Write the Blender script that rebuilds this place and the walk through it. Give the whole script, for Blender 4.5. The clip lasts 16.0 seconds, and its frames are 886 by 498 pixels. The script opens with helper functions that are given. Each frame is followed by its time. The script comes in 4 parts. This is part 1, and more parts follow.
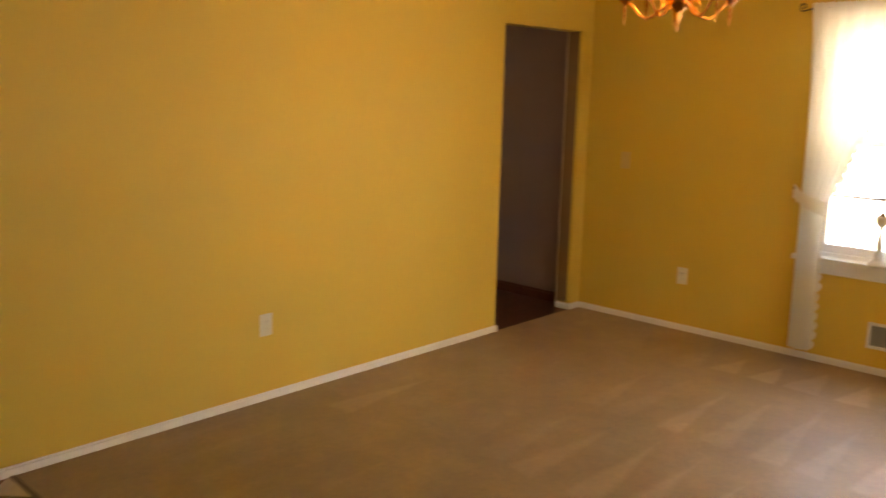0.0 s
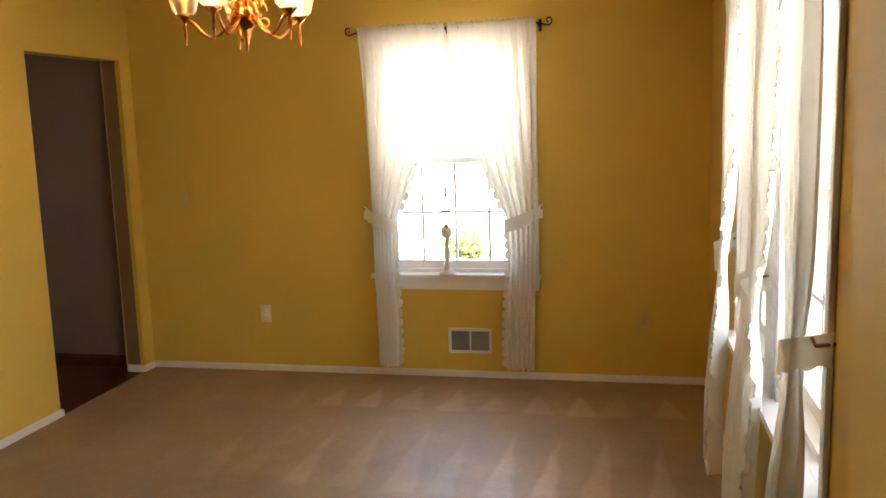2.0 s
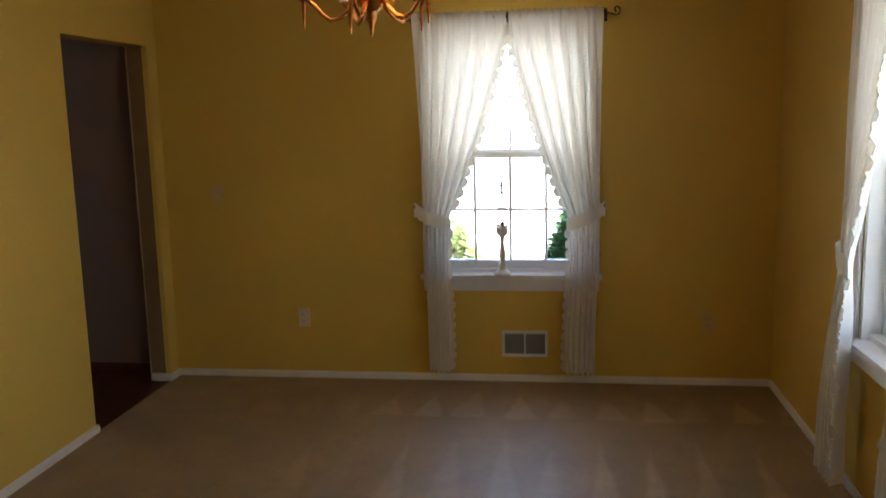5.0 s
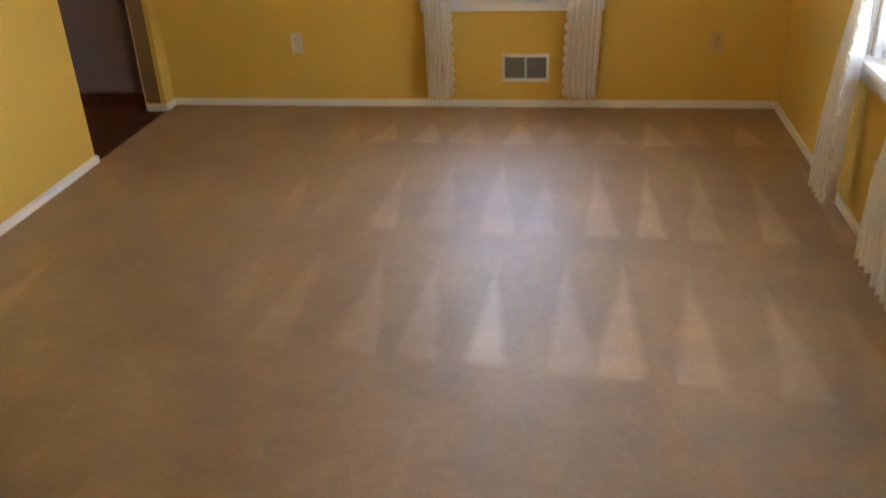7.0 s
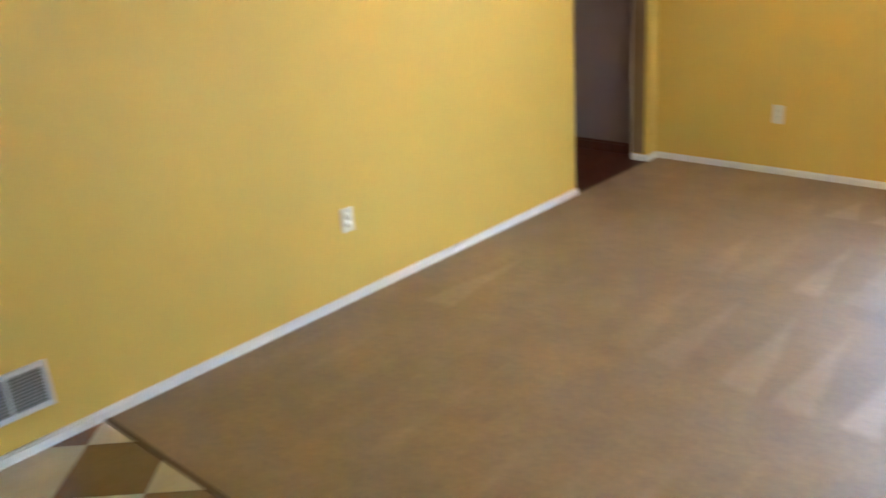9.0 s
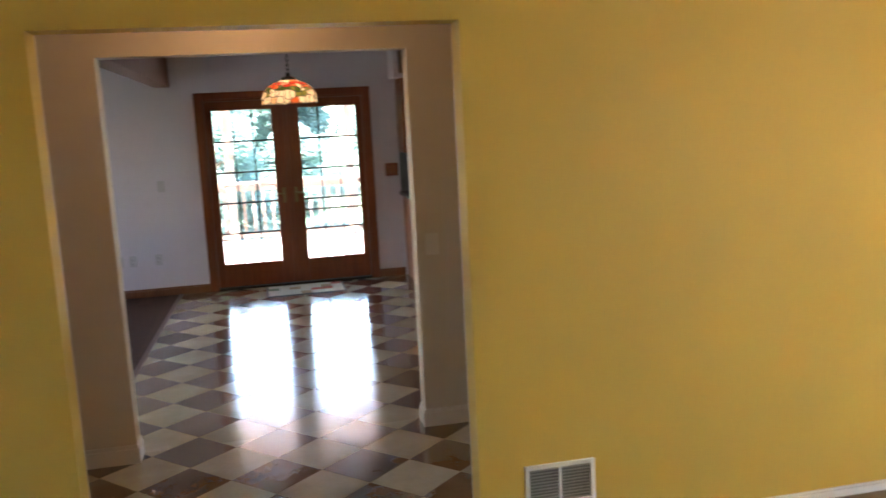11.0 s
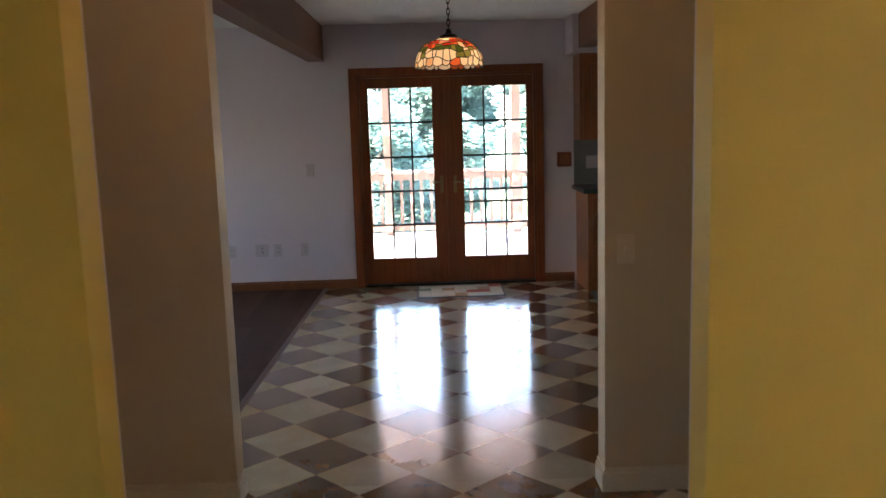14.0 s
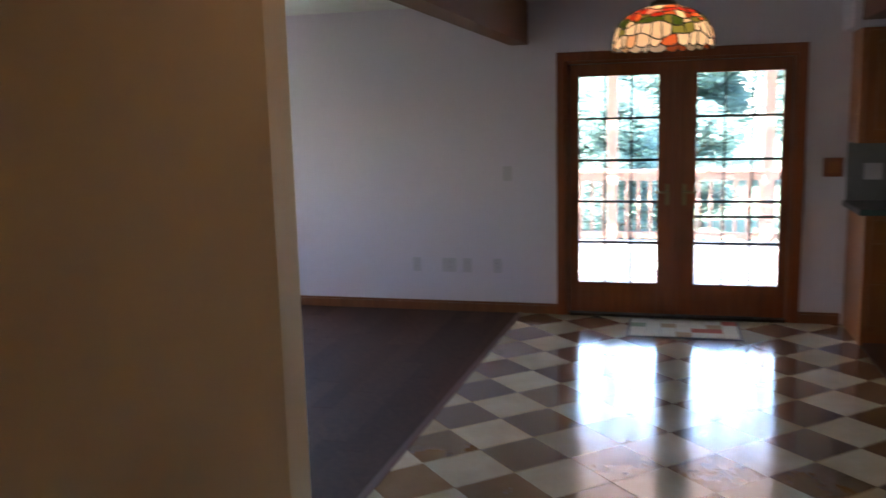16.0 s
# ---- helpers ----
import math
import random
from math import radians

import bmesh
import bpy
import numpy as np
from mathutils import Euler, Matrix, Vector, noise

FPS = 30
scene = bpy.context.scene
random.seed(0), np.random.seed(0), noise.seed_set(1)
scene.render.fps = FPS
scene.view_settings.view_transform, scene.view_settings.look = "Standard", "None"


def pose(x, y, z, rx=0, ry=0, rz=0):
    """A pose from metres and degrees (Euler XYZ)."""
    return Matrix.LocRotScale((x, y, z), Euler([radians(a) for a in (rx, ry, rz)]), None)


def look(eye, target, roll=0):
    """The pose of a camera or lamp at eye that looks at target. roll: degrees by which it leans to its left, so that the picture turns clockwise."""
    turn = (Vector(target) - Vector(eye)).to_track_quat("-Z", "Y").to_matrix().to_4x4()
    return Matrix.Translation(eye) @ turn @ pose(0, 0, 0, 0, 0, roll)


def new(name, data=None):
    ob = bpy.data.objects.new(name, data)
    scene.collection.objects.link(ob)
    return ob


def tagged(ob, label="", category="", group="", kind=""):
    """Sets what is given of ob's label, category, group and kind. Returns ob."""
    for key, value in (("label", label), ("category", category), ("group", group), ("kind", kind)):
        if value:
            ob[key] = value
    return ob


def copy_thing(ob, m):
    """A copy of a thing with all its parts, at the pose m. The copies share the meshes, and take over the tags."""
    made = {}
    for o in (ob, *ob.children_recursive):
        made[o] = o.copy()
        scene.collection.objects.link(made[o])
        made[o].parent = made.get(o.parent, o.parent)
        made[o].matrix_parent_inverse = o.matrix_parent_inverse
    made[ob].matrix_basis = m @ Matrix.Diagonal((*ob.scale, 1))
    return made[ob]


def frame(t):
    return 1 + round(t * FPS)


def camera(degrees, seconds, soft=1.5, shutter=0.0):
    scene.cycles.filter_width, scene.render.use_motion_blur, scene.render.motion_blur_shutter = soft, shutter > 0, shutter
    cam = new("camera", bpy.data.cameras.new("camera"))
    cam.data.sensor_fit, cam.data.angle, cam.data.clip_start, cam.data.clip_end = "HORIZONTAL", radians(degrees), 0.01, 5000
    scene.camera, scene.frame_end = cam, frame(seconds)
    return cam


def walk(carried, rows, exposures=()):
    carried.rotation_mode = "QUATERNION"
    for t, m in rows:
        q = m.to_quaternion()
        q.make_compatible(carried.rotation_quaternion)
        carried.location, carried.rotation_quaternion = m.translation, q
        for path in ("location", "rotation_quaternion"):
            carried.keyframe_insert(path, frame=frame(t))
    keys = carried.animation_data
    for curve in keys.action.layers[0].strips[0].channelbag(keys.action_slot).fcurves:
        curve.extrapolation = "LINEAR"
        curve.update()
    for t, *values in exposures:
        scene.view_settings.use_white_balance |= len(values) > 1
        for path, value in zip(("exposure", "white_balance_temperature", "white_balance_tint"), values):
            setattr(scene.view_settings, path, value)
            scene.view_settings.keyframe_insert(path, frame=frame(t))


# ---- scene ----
cam = camera(55.2, 16.0, shutter=0.5)
PATH = [
    (0, (3.51, -5.296, 1.626), (2.172, -3.859, 1.249), 1.4),
    (0.5, (3.365, -5.222, 1.566), (2.249, -3.6, 1.216), 0.7),
    (1, (3.2, -5.209, 1.624), (2.392, -3.424, 1.22), -0.6),
    (1.5, (3.213, -5.109, 1.607), (2.607, -3.233, 1.272), -0.7),
    (2, (3.128, -5.041, 1.592), (2.707, -3.109, 1.293), -1.8),
    (2.5, (3.049, -4.989, 1.592), (2.652, -3.044, 1.347), -1.0),
    (3, (2.955, -4.96, 1.638), (2.548, -3.006, 1.519), -1.4),
    (3.2, (2.919, -4.963, 1.582), (2.501, -3.007, 1.578), -1.2),
    (5.5, (2.33, -4.897, 1.617), (2.106, -2.959, 1.176), -1.3),
    (6, (2.352, -4.878, 1.603), (2.148, -2.971, 1.037), -1.4),
    (6.5, (2.392, -4.85, 1.595), (2.122, -3.021, 0.834), -2.4),
    (7, (2.438, -4.841, 1.571), (2.155, -3.087, 0.653), -2.5),
    (7.5, (2.522, -4.837, 1.548), (2.208, -3.131, 0.553), -3.0),
    (8, (2.652, -4.864, 1.573), (2.09, -3.19, 0.634), -3.3),
    (8.5, (2.738, -4.965, 1.644), (1.777, -3.426, 0.802), -3.6),
    (9, (2.86, -5.207, 1.659), (1.57, -3.861, 0.934), -4.2),
    (9.5, (2.927, -5.36, 1.668), (1.368, -4.298, 1.004), -5.1),
    (10, (2.991, -5.408, 1.698), (1.254, -4.57, 1.172), -5.2),
    (10.2, (3.007, -5.44, 1.723), (1.211, -4.687, 1.266), -4.8),
    (12.3, (2.852, -5.481, 1.579), (0.877, -5.345, 1.298), -0.9),
    (12.5, (2.824, -5.49, 1.579), (0.85, -5.342, 1.292), -0.8),
    (13, (2.618, -5.46, 1.549), (0.652, -5.318, 1.208), -0.9),
    (13.5, (2.261, -5.412, 1.548), (0.293, -5.314, 1.209), -0.9),
    (14, (1.895, -5.377, 1.532), (-0.083, -5.343, 1.234), -1.7),
    (14.5, (1.52, -5.337, 1.533), (-0.459, -5.313, 1.249), -1.7),
    (15, (1.137, -5.26, 1.543), (-0.826, -5.365, 1.174), -0.4),
    (15.5, (0.831, -5.242, 1.532), (-1.122, -5.504, 1.192), -0.2),
    (16, (0.579, -5.199, 1.604), (-1.326, -5.718, 1.287), -1.5),
]
# world and light
EXPOSURES = [
    (0.0, 4.85, 9300, 16), (1.0, 5.2, 8200, 13), (1.5, 5.0, 7600, 13), (2.0, 4.7, 7100, 12), (2.5, 4.25, 6800, 12), (3.2, 3.7, 6700, 11), (5.5, 3.6, 6000, 9),
    (6.0, 4.0, 6000, 9), (6.5, 4.42, 6100, 10), (7.0, 5.0, 6200, 10), (7.5, 5.18, 6100, 9), (8.0, 5.58, 5800, 8), (9.0, 5.72, 5200, 4), (9.5, 5.5, 5500, 5), (10.2, 5.55, 6000, 7),
    (12.3, 4.75, 6800, 12), (13.5, 4.75, 6700, 12), (14.5, 4.7, 6400, 12), (16.0, 4.75, 6200, 12)]
walk(cam, [(t, look(eye, target, roll)) for t, eye, target, roll in PATH], EXPOSURES)

world = bpy.data.worlds.new("world")
scene.world = world
world.use_nodes = True
wn = world.node_tree
sky = wn.nodes.new("ShaderNodeTexSky")
sky.sky_type = "NISHITA"
sky.sun_disc = False
sky.sun_elevation = radians(60)
sky.sun_rotation = radians(150)
wn.links.new(sky.outputs[0], wn.nodes["Background"].inputs[0])
wn.nodes["Background"].inputs[1].default_value = 0.15
sun = new("sun", bpy.data.lights.new("sun", "SUN"))
sun.data.energy, sun.data.angle, sun.data.color = 5.0, radians(0.5), (1.0, 0.95, 0.86)
sun.matrix_world = look((0, 0, 0), (-0.25, 0.433, -0.866))


def lamp(name, place, watts, radius, colour):
    ob = new(name, bpy.data.lights.new(name, "POINT"))
    ob.data.energy, ob.data.shadow_soft_size, ob.data.color = watts, radius, colour
    ob.location = place
    return ob


WARM = (1.0, 0.66, 0.34)
lamp("hall_bulb", (-0.9, -5.5, 2.30), 0.17, 0.06, (1.0, 0.6, 0.3))
lamp("hall_bulb", (-0.77, -1.3, 2.30), 0.04, 0.06, (1.0, 0.6, 0.3))
lamp("pendant_light", (-2.6, -5.238, 1.862), 0.06, 0.03, (1.0, 0.7, 0.42))
for dx, dy in ((-0.127, 0.204), (0.155, 0.184), (0.222, -0.090), (-0.017, -0.239)):
    lamp("chandelier_light", (1.77 + 0.92 * dx, -2.07 + 0.92 * dy, 2.112), 0.14, 0.02, WARM)


def sky_light(name, place, turn, width, height, watts):
    """Skylight in the upper half of a window's opening, shining straight in."""
    ob = new(name, bpy.data.lights.new(name, "AREA"))
    ob.data.shape, ob.data.size, ob.data.size_y, ob.data.energy, ob.data.color = "RECTANGLE", width, height, watts, (1.0, 0.97, 0.92)
    ob.matrix_world = pose(*place, 90, 0, turn)
    return ob


sky_light("north_skylight", (2.105, 0.17, 1.70), 180, 0.80, 0.66, 0.75)
for y in (-1.725, -2.585):
    sky_light("east_skylight", (3.775, y, 1.70), 90, 0.66, 0.66, 0.38)


# ---- materials ----
def ramp(nt, fac, stops):
    r = nt.nodes.new("ShaderNodeValToRGB")
    el = r.color_ramp.elements
    el[0].position, el[0].color = stops[0][0], (*stops[0][1], 1)
    el[1].position, el[1].color = stops[-1][0], (*stops[-1][1], 1)
    for p, c in stops[1:-1]:
        e = el.new(p)
        e.color = (*c, 1)
    nt.links.new(fac, r.inputs[0])
    return r.outputs[0]


def coords(nt, scale=(1, 1, 1), turn=(0, 0, 0)):
    tc = nt.nodes.new("ShaderNodeTexCoord")
    mp = nt.nodes.new("ShaderNodeMapping")
    mp.inputs["Scale"].default_value = scale
    mp.inputs["Rotation"].default_value = turn
    nt.links.new(tc.outputs["Object"], mp.inputs[0])
    return mp.outputs[0]


def noise_tex(nt, vec, scale, detail=4, rough=0.55):
    n = nt.nodes.new("ShaderNodeTexNoise")
    n.inputs["Scale"].default_value, n.inputs["Detail"].default_value, n.inputs["Roughness"].default_value = scale, detail, rough
    nt.links.new(vec, n.inputs["Vector"])
    return n.outputs["Fac"]


def math_node(nt, op, a, b=None, clamp=False):
    m = nt.nodes.new("ShaderNodeMath")
    m.operation, m.use_clamp = op, clamp
    for i, v in enumerate((a, b)):
        if v is None:
            continue
        if isinstance(v, (int, float)):
            m.inputs[i].default_value = v
        else:
            nt.links.new(v, m.inputs[i])
    return m.outputs[0]


def mix_rgb(nt, fac, a, b, how="MIX"):
    m = nt.nodes.new("ShaderNodeMix")
    m.data_type, m.blend_type = "RGBA", how
    for socket, v in ((m.inputs[0], fac), (m.inputs[6], a), (m.inputs[7], b)):
        if isinstance(v, (int, float)):
            socket.default_value = v
        elif isinstance(v, tuple):
            socket.default_value = (*v, 1)
        else:
            nt.links.new(v, socket)
    return m.outputs[2]


def bump(nt, bsdf, height, strength, distance):
    b = nt.nodes.new("ShaderNodeBump")
    b.inputs["Strength"].default_value, b.inputs["Distance"].default_value = strength, distance
    nt.links.new(height, b.inputs["Height"])
    nt.links.new(b.outputs[0], bsdf.inputs["Normal"])


def material(name, colour=(0.8, 0.8, 0.8), rough=0.5, metal=0.0, vary=0.08, scale=3.0, fine=120.0, relief=0.0, depth=0.001, specular=0.5, stretch=(1, 1, 1)):
    m = bpy.data.materials.new(name)
    m.use_nodes = True
    nt = m.node_tree
    b = nt.nodes["Principled BSDF"]
    b.inputs["Metallic"].default_value, b.inputs["Roughness"].default_value = metal, rough
    b.inputs["Specular IOR Level"].default_value = specular
    v = coords(nt, stretch)
    big, small = noise_tex(nt, v, scale), noise_tex(nt, v, fine, 3)
    f = math_node(nt, "ADD", math_node(nt, "MULTIPLY", big, 0.65), math_node(nt, "MULTIPLY", small, 0.35))
    lo = tuple(c * (1 - vary) for c in colour)
    hi = tuple(min(1, c * (1 + vary)) for c in colour)
    nt.links.new(ramp(nt, f, [(0.3, lo), (0.7, hi)]), b.inputs["Base Color"])
    rr = math_node(nt, "ADD", math_node(nt, "MULTIPLY", big, 0.16), rough - 0.08, True)
    nt.links.new(rr, b.inputs["Roughness"])
    if relief:
        bump(nt, b, small, relief, depth)
    return m


def wood(name, dark, light, rough=0.35, scale=1.0, turn=(0, 0, 0), per_object=0.0):
    m = bpy.data.materials.new(name)
    m.use_nodes = True
    nt = m.node_tree
    b = nt.nodes["Principled BSDF"]
    v = coords(nt, (14 * scale, 14 * scale, 1.1 * scale), turn)
    g = noise_tex(nt, v, 2.2, 6, 0.6)
    fineg = noise_tex(nt, v, 14, 3, 0.6)
    f = math_node(nt, "ADD", math_node(nt, "MULTIPLY", g, 0.7), math_node(nt, "MULTIPLY", fineg, 0.3))
    col = ramp(nt, f, [(0.32, dark), (0.68, light)])
    if per_object:
        oi = nt.nodes.new("ShaderNodeObjectInfo")
        k = math_node(nt, "ADD", math_node(nt, "MULTIPLY", oi.outputs["Random"], per_object), 1 - per_object / 2)
        hsv = nt.nodes.new("ShaderNodeHueSaturation")
        nt.links.new(k, hsv.inputs["Value"])
        nt.links.new(col, hsv.inputs["Color"])
        col = hsv.outputs[0]
    nt.links.new(col, b.inputs["Base Color"])
    nt.links.new(math_node(nt, "ADD", math_node(nt, "MULTIPLY", g, 0.2), rough - 0.1, True), b.inputs["Roughness"])
    bump(nt, b, f, 0.15, 0.001)
    return m


def carpet_material():
    m = bpy.data.materials.new("beige_carpet")
    m.use_nodes = True
    nt = m.node_tree
    b = nt.nodes["Principled BSDF"]
    v = coords(nt)
    warp = nt.nodes.new("ShaderNodeTexNoise")
    warp.inputs["Scale"].default_value, warp.inputs["Detail"].default_value = 3.1, 3
    nt.links.new(v, warp.inputs["Vector"])
    off = nt.nodes.new("ShaderNodeVectorMath")
    off.operation = "MULTIPLY_ADD"
    nt.links.new(warp.outputs["Color"], off.inputs[0])
    off.inputs[1].default_value = (0.05, 0.09, 0)
    nt.links.new(v, off.inputs[2])
    sx = nt.nodes.new("ShaderNodeSeparateXYZ")
    nt.links.new(off.outputs[0], sx.inputs[0])
    px = math_node(nt, "SUBTRACT", sx.outputs[0], 0.025)
    py = math_node(nt, "SUBTRACT", sx.outputs[1], 0.045)

    def stroke_row(y_tip, length, slant, pitch, start, spread, sharp, seed):
        """One row of the cleaner's strokes: narrow wedges with their points to the window."""
        yy = math_node(nt, "ADD", py, math_node(nt, "MULTIPLY", math_node(nt, "SUBTRACT", px, 1.7), slant))
        fy = math_node(nt, "MULTIPLY", math_node(nt, "SUBTRACT", y_tip, yy), 1.0 / length)
        cell = math_node(nt, "MULTIPLY", math_node(nt, "SUBTRACT", px, start), 1.0 / pitch)
        wn = nt.nodes.new("ShaderNodeTexWhiteNoise")
        wn.noise_dimensions = "1D"
        nt.links.new(math_node(nt, "ADD", math_node(nt, "FLOOR", cell), seed), wn.inputs["W"])
        sc = nt.nodes.new("ShaderNodeSeparateColor")
        nt.links.new(wn.outputs["Color"], sc.inputs[0])
        late = math_node(nt, "MULTIPLY", sc.outputs[0], 0.22)
        fy = math_node(nt, "SUBTRACT", fy, late)
        lean = math_node(nt, "MULTIPLY", math_node(nt, "SUBTRACT", sc.outputs[1], 0.5), math_node(nt, "MULTIPLY", fy, 0.55))
        away = math_node(nt, "ABSOLUTE", math_node(nt, "ADD", math_node(nt, "SUBTRACT", math_node(nt, "FRACT", cell), 0.5), lean))
        inside = math_node(nt, "MULTIPLY", math_node(nt, "SUBTRACT", math_node(nt, "MULTIPLY", fy, spread), away), sharp, True)
        end = math_node(nt, "MULTIPLY", math_node(nt, "SUBTRACT", math_node(nt, "SUBTRACT", 1.0, late), fy), 22, True)
        power = math_node(nt, "ADD", math_node(nt, "MULTIPLY", sc.outputs[2], 0.6), 0.4)
        return math_node(nt, "MULTIPLY", math_node(nt, "MULTIPLY", inside, end), power)
    rows = [stroke_row(-0.17, 0.47, 0.0, 0.235, 1.58, 0.52, 9, 3.0), stroke_row(-0.70, 1.0, 0.02, 0.235, 1.76, 0.42, 9, 11.0),
            stroke_row(-1.70, 0.90, 0.10, 0.24, 1.59, 0.44, 7, 23.0)]
    worked = math_node(nt, "ADD", math_node(nt, "MULTIPLY", math_node(nt, "MULTIPLY", math_node(nt, "SUBTRACT", px, 1.05), 1.3, True), 0.85), 0.15)
    wedge = math_node(nt, "MULTIPLY", math_node(nt, "MAXIMUM", math_node(nt, "MAXIMUM", rows[0], rows[1]), rows[2]), worked)
    # long faint strokes nearer the entry
    near = math_node(nt, "MULTIPLY", stroke_row(-2.60, 1.15, 0.10, 0.21, 1.5, 0.30, 5, 37.0), 0.35)
    wedge = math_node(nt, "MAXIMUM", wedge, near)
    # one stroke of its own beside the long wall
    sy = math_node(nt, "MULTIPLY", math_node(nt, "SUBTRACT", -1.93, py), 1.0 / 0.76)
    lone = math_node(nt, "MULTIPLY", math_node(nt, "SUBTRACT", math_node(nt, "MULTIPLY", sy, 0.10), math_node(nt, "ABSOLUTE", math_node(nt, "SUBTRACT", px, 0.36))), 35, True)
    lone = math_node(nt, "MULTIPLY", lone, math_node(nt, "MULTIPLY", math_node(nt, "SUBTRACT", 1.0, sy), 18, True))
    wedge = math_node(nt, "MAXIMUM", wedge, math_node(nt, "MULTIPLY", lone, 0.55))
    tuft = noise_tex(nt, v, 260, 3, 0.7)
    mott = noise_tex(nt, v, 7, 5, 0.65)
    blot = noise_tex(nt, v, 34, 4, 0.7)
    f = math_node(nt, "ADD", math_node(nt, "MULTIPLY", tuft, 0.3), math_node(nt, "ADD", math_node(nt, "MULTIPLY", mott, 0.35), math_node(nt, "MULTIPLY", blot, 0.35)))
    base = ramp(nt, f, [(0.30, (0.150, 0.089, 0.033)), (0.70, (0.315, 0.197, 0.083))])
    lay = ramp(nt, noise_tex(nt, off.outputs[0], 1.9, 4, 0.6), [(0.36, (0.80, 0.79, 0.78)), (0.64, (1.12, 1.12, 1.12))])
    base = mix_rgb(nt, 1.0, base, lay, "MULTIPLY")
    light = mix_rgb(nt, 1.0, base, (1.36, 1.38, 1.42), "MULTIPLY")
    nt.links.new(mix_rgb(nt, wedge, base, light), b.inputs["Base Color"])
    # the brushed nap is glossier where it lies towards the light
    nt.links.new(math_node(nt, "ADD", math_node(nt, "MULTIPLY", wedge, 0.3), 0.7), b.inputs["Coat Weight"])
    nt.links.new(math_node(nt, "ADD", math_node(nt, "MULTIPLY", mott, 0.10), 0.48), b.inputs["Coat Roughness"])
    b.inputs["Coat IOR"].default_value = 2.15
    b.inputs["Roughness"].default_value = 0.8
    b.inputs["Specular IOR Level"].default_value = 0.3
    b.inputs["Sheen Weight"].default_value, b.inputs["Sheen Roughness"].default_value = 0.35, 0.4
    b.inputs["Sheen Tint"].default_value = (1.0, 0.74, 0.48, 1)
    bump(nt, b, math_node(nt, "ADD", tuft, math_node(nt, "MULTIPLY", mott, 0.6)), 0.35, 0.004)
    return m


def tile_material(name, dark, light):
    m = bpy.data.materials.new(name)
    m.use_nodes = True
    nt = m.node_tree
    b = nt.nodes["Principled BSDF"]
    tc = nt.nodes.new("ShaderNodeTexCoord")
    oi = nt.nodes.new("ShaderNodeObjectInfo")
    v = nt.nodes.new("ShaderNodeVectorMath")
    v.operation = "MULTIPLY_ADD"
    nt.links.new(oi.outputs["Random"], v.inputs[0])
    v.inputs[1].default_value = (9, 7, 5)
    nt.links.new(tc.outputs["Object"], v.inputs[2])
    a, fineg = noise_tex(nt, v.outputs[0], 5, 4, 0.52), noise_tex(nt, v.outputs[0], 60, 3)
    f = math_node(nt, "ADD", math_node(nt, "MULTIPLY", a, 0.75), math_node(nt, "MULTIPLY", fineg, 0.25))
    col = ramp(nt, f, [(0.33, dark), (0.67, light)])
    hsv = nt.nodes.new("ShaderNodeHueSaturation")
    nt.links.new(math_node(nt, "ADD", math_node(nt, "MULTIPLY", oi.outputs["Random"], 0.22), 0.89), hsv.inputs["Value"])
    nt.links.new(col, hsv.inputs["Color"])
    nt.links.new(hsv.outputs[0], b.inputs["Base Color"])
    nt.links.new(math_node(nt, "ADD", math_node(nt, "MULTIPLY", a, 0.06), 0.13), b.inputs["Roughness"])
    b.inputs["Specular IOR Level"].default_value = 0.8
    b.inputs["Coat Weight"].default_value = 0.8
    b.inputs["Coat Roughness"].default_value = 0.12
    wave = noise_tex(nt, tc.outputs["Object"], 9, 2, 0.4)
    bump(nt, b, wave, 0.06, 0.003)
    return m


def fabric_material(name, colour, through_part):
    m = bpy.data.materials.new(name)
    m.use_nodes = True
    nt = m.node_tree
    out = nt.nodes["Material Output"]
    b = nt.nodes["Principled BSDF"]
    v = coords(nt)
    weave = noise_tex(nt, v, 420, 2)
    b.inputs["Base Color"].default_value = (*colour, 1)
    nt.links.new(ramp(nt, noise_tex(nt, v, 6), [(0.3, tuple(c * 0.94 for c in colour)), (0.7, colour)]), b.inputs["Base Color"])
    b.inputs["Roughness"].default_value = 0.85
    b.inputs["Specular IOR Level"].default_value = 0.2
    bump(nt, b, weave, 0.08, 0.0005)
    tr = nt.nodes.new("ShaderNodeBsdfTranslucent")
    tr.inputs[0].default_value = (*colour, 1)
    mx = nt.nodes.new("ShaderNodeMixShader")
    mx.inputs[0].default_value = through_part
    nt.links.new(b.outputs[0], mx.inputs[1])
    nt.links.new(tr.outputs[0], mx.inputs[2])
    nt.links.new(mx.outputs[0], out.inputs[0])
    return m


def glass_material(name, colour=(1, 1, 1), rough=0.0):
    m = bpy.data.materials.new(name)
    m.use_nodes = True
    b = m.node_tree.nodes["Principled BSDF"]
    b.inputs["Base Color"].default_value = (*colour, 1)
    b.inputs["Transmission Weight"].default_value = 1.0
    b.inputs["Roughness"].default_value = rough
    b.inputs["IOR"].default_value = 1.45
    return m


def glow_material(name, colour, strength):
    m = bpy.data.materials.new(name)
    m.use_nodes = True
    b = m.node_tree.nodes["Principled BSDF"]
    b.inputs["Base Color"].default_value = (*colour, 1)
    b.inputs["Emission Color"].default_value = (*colour, 1)
    b.inputs["Emission Strength"].default_value = strength
    return m


